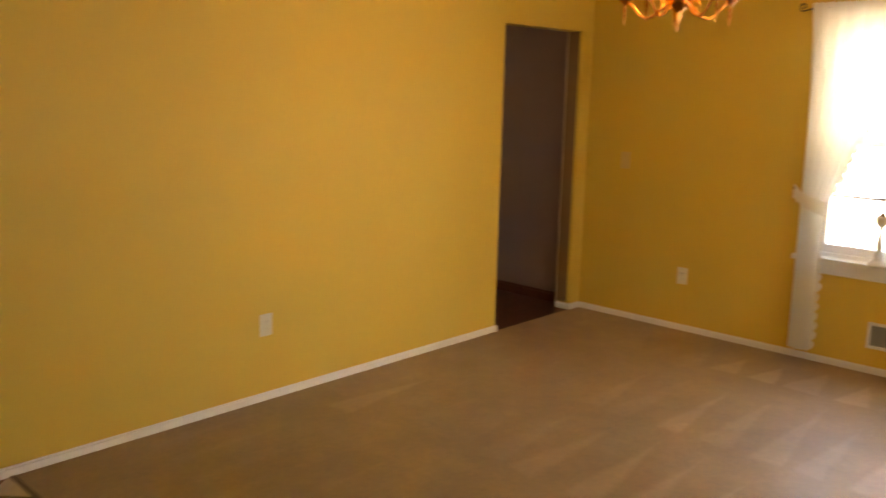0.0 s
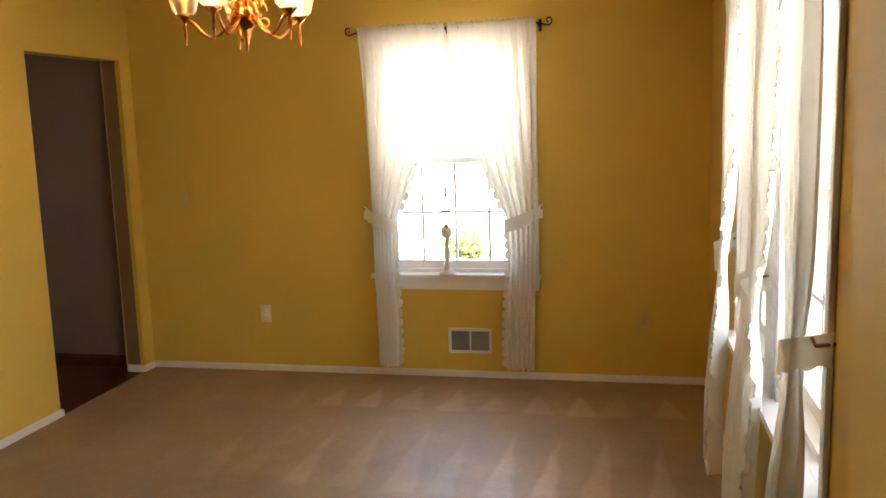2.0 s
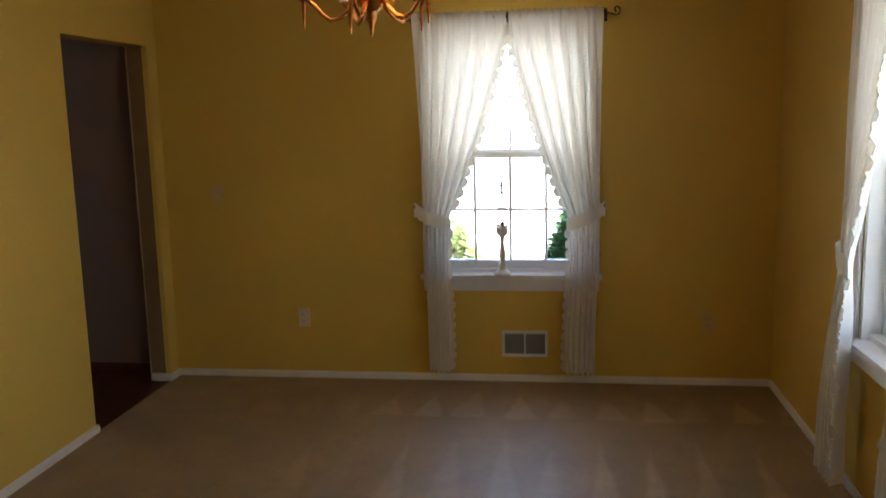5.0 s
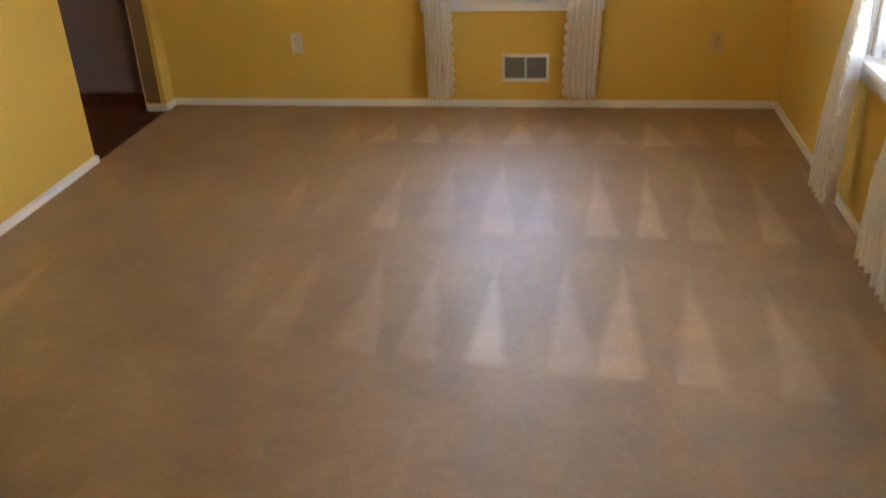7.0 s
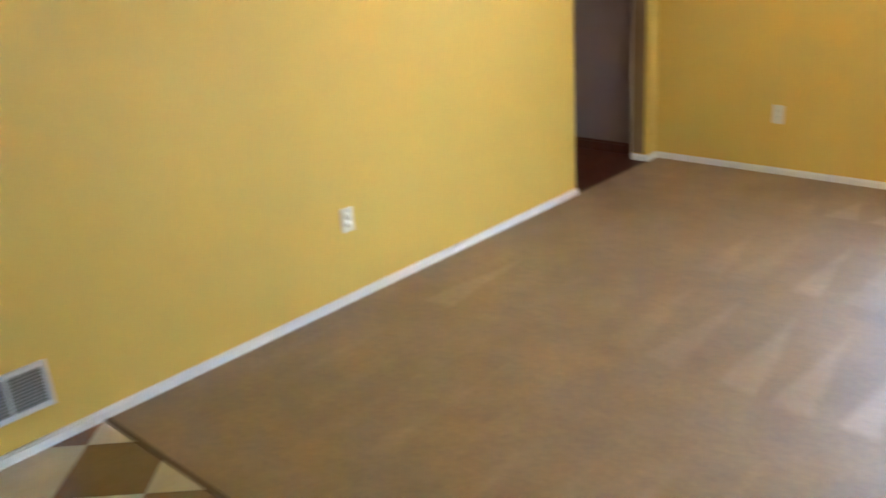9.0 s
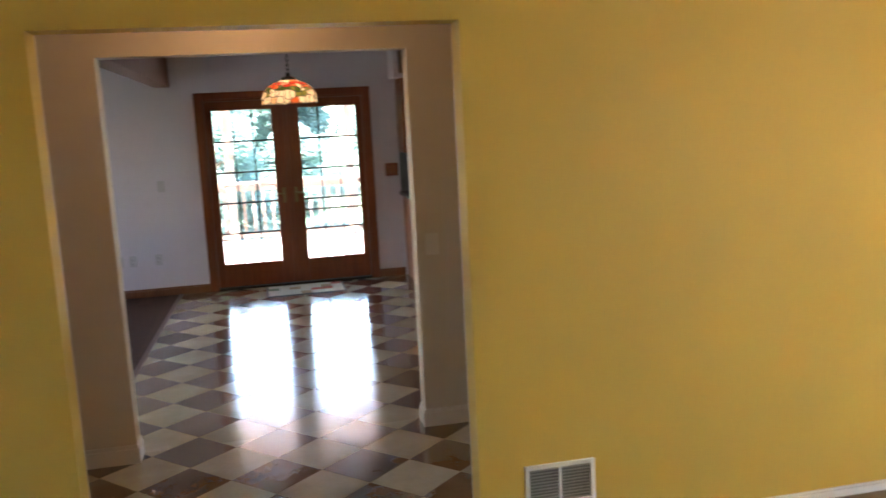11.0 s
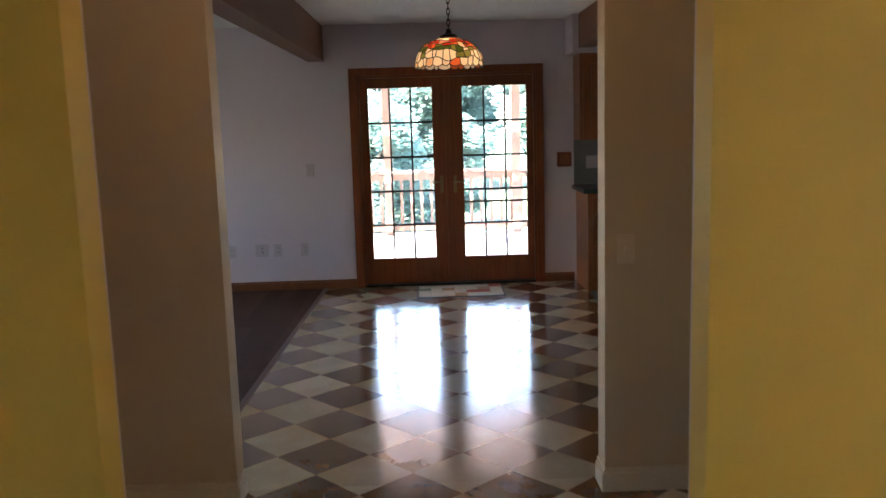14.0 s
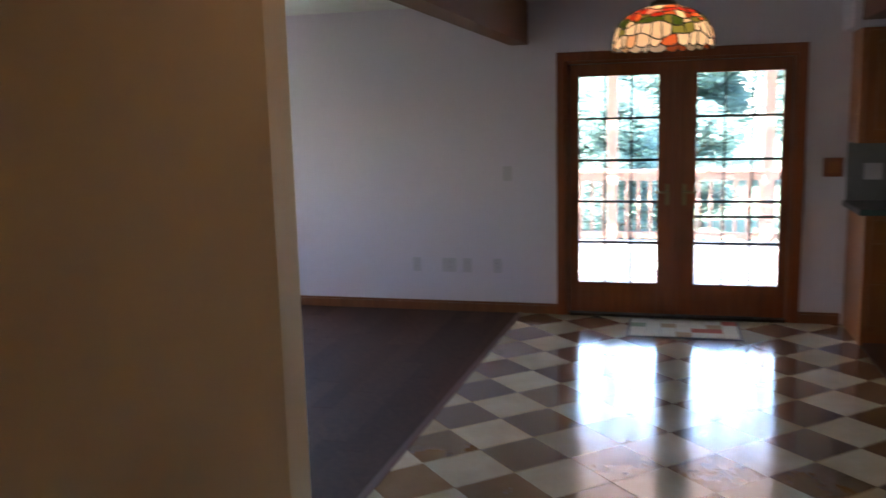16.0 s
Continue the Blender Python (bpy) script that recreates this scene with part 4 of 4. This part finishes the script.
# local x runs north, local y out of doors
part("casing", boxes((-0.89, -0.822, -0.022, -0.001, 0, 2.03), (0.822, 0.89, -0.022, -0.001, 0, 2.03), (-0.822, 0.822, -0.022, -0.001, 1.962, 2.03), bevel=0.004), DOOR_WOOD, fd)
part("door_frame", boxes((-0.83, -0.80, 0.0, 0.13, 0, 1.97), (0.80, 0.83, 0.0, 0.13, 0, 1.97), (-0.80, 0.80, 0.0, 0.13, 1.94, 1.97), bevel=0.003), DOOR_WOOD, fd)
part("door_stop", boxes((-0.80, -0.785, 0.0755, 0.105, 0.022, 1.94), (0.785, 0.80, 0.0755, 0.105, 0.022, 1.94), (-0.785, 0.785, 0.0755, 0.105, 1.925, 1.94)), DOOR_WOOD, fd)
part("threshold", boxes((-0.80, 0.80, -0.03, 0.14, 0.0, 0.022), bevel=0.006), IRON, fd)
for side, g0, g1 in ((-1, -0.722, -0.135), (1, 0.145, 0.735)):
    x0, x1 = (-0.798, -0.012) if side < 0 else (0.012, 0.798)
    z0, z1, b0, b1 = 0.024, 1.938, 0.263, 1.846
    leaf = part("door_leaf", boxes((x0, g0, 0.03, 0.075, z0, z1), (g1, x1, 0.03, 0.075, z0, z1), (g0, g1, 0.03, 0.075, z0, b0), (g0, g1, 0.03, 0.075, b1, z1), bevel=0.004), DOOR_WOOD, fd)
    for k in (1, 2):
        x = g0 + (g1 - g0) * k / 3
        part("glazing_bar", boxes((x - 0.0085, x + 0.0085, 0.036, 0.052, b0, b1), bevel=0.002), MUNTIN, leaf)
    for k in (1, 2, 3, 4):
        z = b0 + (b1 - b0) * k / 5
        part("glazing_bar", boxes((g0, g1, 0.034, 0.054, z - 0.0095, z + 0.0095), bevel=0.002), MUNTIN, leaf)
    pg = part("pane", boxes((g0 - 0.004, g1 + 0.004, 0.056, 0.061, b0 - 0.004, b1 + 0.004)), GLASS, leaf)
    pg.visible_shadow = False
    hx = -0.062 if side < 0 else 0.062
    hd = part("door_handle", boxes((hx - 0.015, hx + 0.015, 0.023, 0.03, 0.87, 1.03), bevel=0.004), HANDLE, leaf, "aged brass lever handle")
    part("lever", tube([(hx, 0.024, 0.975), (hx, -0.02, 0.975), (hx - side * 0.015, -0.03, 0.975), (hx + side * 0.085, -0.03, 0.972)], 0.008, 8), HANDLE, hd)
part("astragal", boxes((-0.02, 0.02, 0.012, 0.0295, 0.024, 1.938), bevel=0.004), DOOR_WOOD, fd)
sb = part("screen_rail", boxes((0.13, 0.75, 0.10, 0.112, 0.765, 0.785)), MUNTIN, fd)

# ---- kitchen fittings ----
bmw = part("ceiling_beam", boxes((KIT_W + 0.001, KIT_E - 0.001, -6.42, -6.275, 2.10, TOP - 0.001), bevel=0.004), BEAM_WOOD)
tagged(bmw, "brown stained boxed wooden ceiling beam", "beam", kind="structure")
tagged(part("soffit", boxes((KIT_W + 0.001, -5.62, -4.07, KIT_N - 0.001, 2.09, TOP - 0.001), bevel=0.003), MAUVE), "pale boxed soffit above wall cabinets", "soffit", kind="structure")
tagged(part("ceiling_beam", boxes((-5.615, KIT_E - 0.001, -4.02, -3.88, 2.13, TOP - 0.001), bevel=0.004), BEAM_WOOD), "brown stained boxed wooden ceiling beam", "beam", kind="structure")
cab = thing("base_cabinet", "honey oak base cabinet with three drawers", "cabinet", place=(0, 0, 0))
FX = -5.42
part("body", boxes((KIT_W + 0.002, FX, -3.98, -3.42, 0.10, 0.872), (KIT_W + 0.002, FX - 0.07, -3.98, -3.42, 0.0, 0.10), (FX - 0.07, FX, -3.98, -3.955, 0.0, 0.10), bevel=0.002), OAK, cab)
for z0, z1 in ((0.71, 0.845), (0.44, 0.69), (0.14, 0.42)):
    part("drawer_front", boxes((FX + 0.001, FX + 0.019, -3.94, -3.46, z0, z1), bevel=0.006), OAK, cab)
cab2 = thing("base_cabinet", "honey oak base cabinet with panelled doors", "cabinet")
part("body", boxes((KIT_W + 0.002, FX, -3.418, -1.52, 0.10, 0.872), (KIT_W + 0.002, FX - 0.07, -3.418, -1.52, 0.0, 0.10), bevel=0.002), OAK, cab2)
for a in (-3.39, -2.77, -2.15):
    part("cabinet_door", boxes((FX + 0.001, FX + 0.019, a, a + 0.58, 0.14, 0.845), bevel=0.006), OAK, cab2)
tagged(part("worktop", boxes((KIT_W + 0.002, FX + 0.03, -4.02, -1.52, 0.874, 0.915), bevel=0.006), COUNTER), "dark green laminate worktop on oak cabinets", "worktop")
tagged(part("splashback", boxes((KIT_W + 0.001, KIT_W + 0.010, -4.0, -1.52, 0.916, 1.325)), SPLASH), "grey wall panel above the worktop", "splashback", kind="structure")
uc = thing("wall_cabinet", "honey oak wall cabinet with raised panel doors", "cabinet")
UX = -5.68
part("body", boxes((KIT_W + 0.002, UX, -4.0, -1.52, 1.33, 2.088), bevel=0.002), OAK, uc)
for a in (-3.97, -3.50, -3.03, -2.56, -2.09):
    dd = part("cabinet_door", boxes((UX + 0.001, UX + 0.020, a, a + 0.45, 1.35, 2.07), bevel=0.006), OAK, uc)
    part("door_panel", boxes((UX + 0.0195, UX + 0.027, a + 0.07, a + 0.38, 1.42, 2.00), bevel=0.008), OAK, dd)
ow = outlet((KIT_W + 0.010, -3.83, 1.12), 90, "pale grey double outlet on grey splashback", 0.118, GREY_PLATE)

# ---- doormat ----
mat = thing("doormat", "cream doormat with red, green and tan squares", "doormat", place=(-5.655, -5.10, 0.001))
MAT_CREAM = material("cream_mat_pile", (0.50, 0.46, 0.36), 0.95, vary=0.12, scale=20, fine=300, relief=0.5, depth=0.003)
MAT_RED = material("red_mat_pile", (0.34, 0.08, 0.05), 0.95, vary=0.15, scale=20, fine=300, relief=0.5, depth=0.003)
MAT_GREEN = material("green_mat_pile", (0.16, 0.20, 0.12), 0.95, vary=0.15, scale=20, fine=300, relief=0.5, depth=0.003)
MAT_TAN = material("tan_mat_pile", (0.33, 0.22, 0.12), 0.95, vary=0.15, scale=20, fine=300, relief=0.5, depth=0.003)
part("backing", boxes((-0.255, 0.255, -0.395, 0.395, 0.0, 0.006), bevel=0.002), IRON, mat)
rnd = random.Random(12)
for i in range(4):
    for j in range(7):
        x0, y0 = -0.235 + i * 0.1175, -0.375 + j * 0.1072
        mm = {(1, 2): MAT_TAN, (2, 4): MAT_RED, (2, 5): MAT_RED, (1, 5): MAT_TAN, (1, 0): MAT_GREEN, (3, 3): MAT_TAN, (0, 6): MAT_RED}.get((i, j), MAT_CREAM)
        part("pile_square", boxes((x0 + 0.001, x0 + 0.1165, y0 + 0.001, y0 + 0.106, 0.006, 0.013), bevel=0.002), mm, mat)

# hall ceiling lights
for x, y in ((-0.9, -5.5), (-0.77, -1.3)):
    hl = thing("ceiling_light", "brass ceiling light base with a bare bulb", "ceiling light", "hall ceiling lights", place=(x, y, TOP))
    part("base", spin([(0.001, -0.001), (0.10, -0.001), (0.10, -0.02), (0.03, -0.03), (0.022, -0.07), (0.001, -0.071)], 24), BRASS, hl)
    hb = part("bulb", spin([(0.001, -0.068), (0.013, -0.07), (0.014, -0.085), (0.028, -0.11), (0.030, -0.125), (0.02, -0.145), (0.001, -0.152)], 16), glow_material("hall_bulb_glass", (1.0, 0.7, 0.4), 0.4), hl)
    hb.visible_shadow = False



# ---- out of doors ----
GRASS = material("lawn", (0.05, 0.085, 0.05), 0.9, vary=0.35, scale=0.7, fine=40, relief=0.6, depth=0.02)
PAVE = material("pale_concrete", (0.30, 0.285, 0.26), 0.85, vary=0.1, scale=1.5, fine=60, relief=0.3)
DECK = wood("weathered_deck_boards", (0.50, 0.45, 0.40), (0.66, 0.61, 0.55), 0.8, 0.8, (radians(90), 0, 0), 0.2)
RAIL = wood("pale_red_cedar", (0.25, 0.150, 0.112), (0.38, 0.25, 0.195), 0.7)
BARK = material("bark", (0.12, 0.085, 0.06), 0.9, vary=0.4, scale=8, fine=40, relief=0.8, depth=0.02)
LEAF = fabric_material("green_leaves", (0.18, 0.265, 0.24), 0.7)
LEAF_Y = fabric_material("yellow_green_leaves", (0.15, 0.18, 0.06), 0.4)
LEAF_D = fabric_material("dark_conifer_needles", (0.030, 0.075, 0.030), 0.2)
tagged(part("ground", boxes((-160, 160, -160, 160, -1.2, -1.0)), GRASS), "sunlit lawn around the house", "ground", kind="structure")
tagged(part("pavement", boxes((-30.0, 40.0, 1.8, 45.0, -1.0, -0.985), (5.8, 40.0, -30.0, 1.8, -1.0, -0.985)), PAVE), "pale concrete drive around the front of the house", "pavement", kind="structure")

# never in view; the added overhang keeps direct sun off the east window
tagged(part("roof", boxes((KIT_W - 0.6, 4.2, KIT_S - 0.5, 0.6, TOP + 0.12, TOP + 0.2), (4.2, FOYER_E + 0.5, SOUTH - 0.5, CARPET_EDGE + 0.5, TOP + 0.12, TOP + 0.2)), BARK), "unseen roof slab with eaves added to block the sun", "roof", kind="structure")
deck = thing("deck", "weathered pale wooden deck boards", "deck", kind="structure")
k = 0
while k < 44:
    x1 = KIT_W - 0.17 - k * 0.092
    part("deck_board", boxes((x1 - 0.088, x1, -9.0, -1.6, -0.07, -0.035)), DECK, deck)
    k += 1
part("joist", boxes((-10.2, -6.2, -8.9, -8.85, -0.25, -0.071), (-10.2, -6.2, -1.75, -1.7, -0.25, -0.071), (-10.2, -10.15, -8.85, -1.75, -1.0, -0.071)), RAIL, deck)
RX = -9.95
rail = thing("deck_railing", "pale cedar deck railing with square balusters", "railing")
part("top_rail", boxes((RX - 0.07, RX + 0.07, -9.0, -1.6, 0.83, 0.87), bevel=0.004), RAIL, rail)
part("upper_rail", boxes((RX - 0.02, RX + 0.02, -9.0, -1.6, 0.735, 0.825), bevel=0.003), RAIL, rail)
part("bottom_rail", boxes((RX - 0.02, RX + 0.02, -9.0, -1.6, 0.03, 0.11), bevel=0.003), RAIL, rail)
y = -8.95
while y < -1.6:
    part("baluster", boxes((RX - 0.062, RX - 0.022, y - 0.02, y + 0.02, 0.0, 0.82)), RAIL, rail)
    y += 0.14
for y in (-7.75, -5.90, -4.12, -2.3):
    tagged(part("deck_post", boxes((RX - 0.06, RX + 0.06, y - 0.06, y + 0.06, -0.035, 2.30), bevel=0.006), RAIL), "tall square cedar post rising from the deck", "post", "deck posts")


pg = thing("pergola", "cedar slatted pergola over the deck", "pergola")
part("beam", boxes((RX - 0.05, RX + 0.05, -9.0, -1.6, 2.30, 2.42)), RAIL, pg)
for k in range(12):
    y = -8.8 + 0.64 * k
    part("rafter", boxes((RX - 0.3, KIT_W - 0.62, y - 0.02, y + 0.02, 2.42, 2.54)), RAIL, pg)
for k in range(18):
    x = RX + 0.10 + 0.19 * k
    part("slat", boxes((x - 0.07, x + 0.07, -8.9, -1.7, 2.541, 2.58)), RAIL, pg)


def leaves(bm, centre, radius, count, size, rnd, squash=1.0):
    for _ in range(count):
        v = Vector((rnd.gauss(0, 1), rnd.gauss(0, 1), rnd.gauss(0, 1))).normalized() * radius * rnd.random() ** 0.45
        v.z *= squash
        n = Vector((rnd.gauss(0, 1), rnd.gauss(0, 1), rnd.gauss(0, 1) + 0.6)).normalized()
        q = n.to_track_quat("Z", "Y")
        s = size * rnd.uniform(0.6, 1.3)
        p = Vector(centre) + v
        vs = [bm.verts.new(p + q @ Vector(c)) for c in ((-s, 0, 0), (0, -s * 0.45, 0.1 * s), (s, 0, 0), (0, s * 0.45, 0.1 * s))]
        bm.faces.new(vs)


def tree(place, height, spread, seed):
    rnd = random.Random(seed)
    ob = thing("tree", "tall leafy green tree beyond the deck", "tree", "trees behind the house", place=place)
    pts = [(0.12 * rnd.uniform(-1, 1) * k, 0.12 * rnd.uniform(-1, 1) * k, height * k / 6) for k in range(7)]
    trunk = tube(pts, [0.20 * (1 - k / 7.5) + 0.02 for k in range(7)], 8)
    limbs, crown = [], bmesh.new()
    for k in range(16):
        z = height * rnd.uniform(0.08, 0.95)
        a = rnd.uniform(0, 2 * math.pi)
        base = Vector(pts[min(6, int(z / height * 6))])
        base.z = z
        out = spread * rnd.uniform(0.45, 1.0) * (1.05 - 0.55 * z / height)
        tip = base + Vector((math.cos(a) * out, math.sin(a) * out, out * rnd.uniform(0.1, 0.5)))
        limbs.append(tube([base, base.lerp(tip, 0.5) + Vector((0, 0, 0.15)), tip], [0.05, 0.035, 0.012], 5))
        for s in (0.45, 0.75, 1.0):
            leaves(crown, base.lerp(tip, s), spread * rnd.uniform(0.28, 0.46), 300, 0.14, rnd, 0.8)
    part("trunk", joined(trunk, *limbs), BARK, ob)
    part("crown", crown, LEAF, ob)
    return ob


trees = [tree((-27.0, -8.5, -1.0), 5.4, 2.6, 1), tree((-29.5, -4.6, -1.0), 5.0, 2.5, 2), tree((-26.5, -0.6, -1.0), 5.6, 2.7, 3)]
for i, (x, y, s, a) in enumerate(((-31, -11.5, 1.1, 40), (-33, -6.8, 1.2, 120), (-24.5, -7.0, 0.85, 200), (-30, 2.8, 1.1, 300), (-38, -9.5, 1.3, 80), (-40, -7.2, 1.45, 10), (-34.5, -8.6, 1.25, 70), (-45, -9.0, 1.6, 190), (-37, 1.0, 1.25, 160), (-36, -14, 1.3, 220), (-42, -12, 1.5, 330), (-17.5, -8.2, 0.5, 15), (-16.5, -6.3, 0.48, 100), (-18.5, -7.2, 0.6, 250), (-18.5, -4.6, 0.42, 60))):
    t = copy_thing(trees[i % 3], pose(x, y, -1.0, 0, 0, a))
    t.scale = (s, s, s)

sh = thing("shrub", "yellow-green leafy shrub on the lawn", "shrub", place=(0.92, 7.0, -1.0))
rnd = random.Random(8)
bm, st = bmesh.new(), []
for k in range(14):
    a = rnd.uniform(0, 6.28)
    tip = Vector((0.35 * math.cos(a) * rnd.random(), 0.35 * math.sin(a) * rnd.random(), rnd.uniform(0.45, 0.9)))
    st.append(tube([(0, 0, 0), tip * 0.5, tip], [0.014, 0.01, 0.004], 5))
    leaves(bm, tip, 0.20, 120, 0.045, rnd)
part("stem", joined(*st), BARK, sh)
part("leaf_mass", bm, LEAF_Y, sh)
cf = thing("conifer", "dark green conifer close to the front window", "shrub", place=(2.72, 1.6, -1.0))
bm = bmesh.new()
for k in range(70):
    z = 0.1 + 2.4 * k / 70
    r = 0.90 * (1 - z / 2.52)
    for j in range(14 + int(40 * r)):
        a = rnd.uniform(0, 6.28)
        leaves(bm, (r * math.cos(a), r * math.sin(a), z), 0.08, 14, 0.033, rnd)
part("trunk", tube([(0, 0, 0), (0, 0, 2.3)], [0.04, 0.01], 6), BARK, cf)
part("needle_mass", bm, LEAF_D, cf)


# ---- floor pieces ----
def clipped(poly, region):
    """A convex polygon cut by a convex region, both counter-clockwise."""
    for (ax, ay), (bx, by) in zip(region, region[1:] + region[:1]):
        got = []
        for (px, py), (qx, qy) in zip(poly, poly[1:] + poly[:1]):
            sp = (bx - ax) * (py - ay) - (by - ay) * (px - ax)
            sq = (bx - ax) * (qy - ay) - (by - ay) * (qx - ax)
            if sp >= 0:
                got.append((px, py))
            if sp * sq < 0:
                f = sp / (sp - sq)
                got.append((px + (qx - px) * f, py + (qy - py) * f))
        poly = got
        if len(poly) < 3:
            return []
    return poly


def area_of(poly):
    return 0.5 * sum(a[0] * b[1] - b[0] * a[1] for a, b in zip(poly, poly[1:] + poly[:1]))


def slab_mesh(name, poly, mat, chamfer=0.0012, thick=0.006, lift=0.0):
    """A thin piece with a chamfered rim, about its own centre."""
    cx, cy = sum(p[0] for p in poly) / len(poly), sum(p[1] for p in poly) / len(poly)
    n = len(poly)

    def shrunk(d):
        out = []
        for x, y in poly:
            v = Vector((cx - x, cy - y))
            out.append((x - cx + v.normalized().x * d, y - cy + v.normalized().y * d))
        return out
    outer, top = shrunk(0.0006), shrunk(0.0006 + chamfer * 1.4)
    verts = [(x, y, -thick) for x, y in outer] + [(x, y, -chamfer * 0.7) for x, y in outer] + [(x, y, lift) for x, y in top]
    faces = [tuple(range(2 * n, 3 * n))]
    for k in range(n):
        j = (k + 1) % n
        faces += [(k, j, n + j, n + k), (n + k, n + j, 2 * n + j, 2 * n + k)]
    me = bpy.data.meshes.new(name)
    me.from_pydata(verts, [], faces)
    me.materials.append(mat)
    return me, cx, cy


D = 0.4319
TX, TY, TA, TB = -2.548, -6.092, 0.21581, -0.00779
EDGE = [(-6.0, -6.335), (-1.54, -6.455)]
REGIONS = [[EDGE[0], EDGE[1], (KIT_E, -3.975), (KIT_W, -3.975)], [(KIT_E, SOUTH), (3.9, SOUTH), (3.9, CARPET_EDGE - 0.012), (KIT_E, CARPET_EDGE - 0.012)]]
full = {}
rest = bmesh.new()
for region in REGIONS:
    for i in range(-30, 60):
        for j in range(-30, 40):
            if (i + j) % 2:
                continue
            cx, cy = TX + i * TA - j * TB, TY + i * TB + j * TA
            dark = i % 2 == 1
            diamond = [(cx - TA, cy - TB), (cx + TB, cy - TA), (cx + TA, cy + TB), (cx - TB, cy + TA)]
            poly = clipped(diamond, region)
            if len(poly) < 3 or area_of(poly) < 4e-4:
                continue
            whole = abs(area_of(poly) - D * D / 2) < 1e-5
            mat_t = TILE_D if dark else TILE_L
            if whole and dark in full:
                me, ox, oy = full[dark], cx, cy
            else:
                me, ox, oy = slab_mesh("tile", poly, mat_t)
                if whole:
                    full[dark] = me
            ob = new("tile", me)
            ob.parent = sub
            ob.location = (ox, oy, 0.002)
            if whole:
                ob.rotation_euler = (random.uniform(-0.002, 0.002), random.uniform(-0.002, 0.002), 0)
tagged(part("entry_floor_rest", boxes((3.9, FOYER_E, SOUTH, CARPET_EDGE, -0.004, 0.002)), TILE_L), "cream vinyl entry floor", "floor", kind="structure")


def planks(holder, region, x0, x1, y0, y1, width, length, mat, along="x"):
    rnd = random.Random(int(abs(x0 * 100 + y0 * 10)))
    a = y0 if along == "x" else x0
    end = y1 if along == "x" else x1
    while a < end:
        s = (x0 if along == "x" else y0) - rnd.random() * length
        stop = x1 if along == "x" else y1
        while s < stop:
            e = s + length * rnd.uniform(0.8, 1.2)
            r = [(s, a), (e, a), (e, a + width), (s, a + width)] if along == "x" else [(a, s), (a + width, s), (a + width, e), (a, e)]
            poly = clipped(r, region)
            if len(poly) >= 3 and area_of(poly) > 1e-3:
                me, ox, oy = slab_mesh("plank", poly, mat, 0.001)
                ob = new("plank", me)
                ob.parent = holder
                ob.location = (ox, oy, 0.002)
            s = e
        a += width


df = tagged(part("floor_family_room", boxes((KIT_W, KIT_E, KIT_S, -6.30, -0.07, -0.006)), GROUT), "dark brown wood plank floor", "floor", kind="structure")
planks(df, [(KIT_W, -9.6), (KIT_E, -9.6), (EDGE[1][0], EDGE[1][1] - 0.035), (EDGE[0][0], EDGE[0][1] - 0.035)], KIT_W, KIT_E, -9.6, -6.3, 0.13, 1.2, DARK_WOOD)
tagged(part("floor_strip", moved(boxes((-2.235, 2.235, -0.02, 0.02, -0.003, 0.008), bevel=0.003), pose(-3.77, -6.4125, 0, 0, 0, -1.54)), RED_WOOD), "reddish wooden strip between tile and planks", "trim", kind="structure")
kf = tagged(part("floor_kitchen", boxes((KIT_W, KIT_E, -3.96, KIT_N, -0.07, -0.006)), GROUT), "red-brown wood kitchen floor", "floor", kind="structure")
planks(kf, [(KIT_W, -3.965), (KIT_E, -3.965), (KIT_E, -2.2), (KIT_W, -2.2)], KIT_W, KIT_E, -3.965, -2.2, 0.10, 1.0, RED_WOOD)
hf = tagged(part("floor_hall", boxes((HALL_W, 0.0, CARPET_EDGE, -0.02, -0.07, -0.006)), GROUT), "red-brown wood hall floor", "floor", kind="structure")
planks(hf, [(HALL_W, CARPET_EDGE), (-0.004, CARPET_EDGE), (-0.004, -0.02), (HALL_W, -0.02)], HALL_W, 0, CARPET_EDGE, -0.02, 0.09, 1.0, RED_WOOD, "y")
STRIP = material("dark_edge_strip", (0.10, 0.055, 0.025), 0.5, vary=0.2)
tagged(part("carpet_strip", boxes((0.0, EAST, CARPET_EDGE - 0.014, CARPET_EDGE + 0.006, -0.003, 0.007), bevel=0.002), STRIP), "dark brown strip along the carpet edge", "trim", kind="structure")
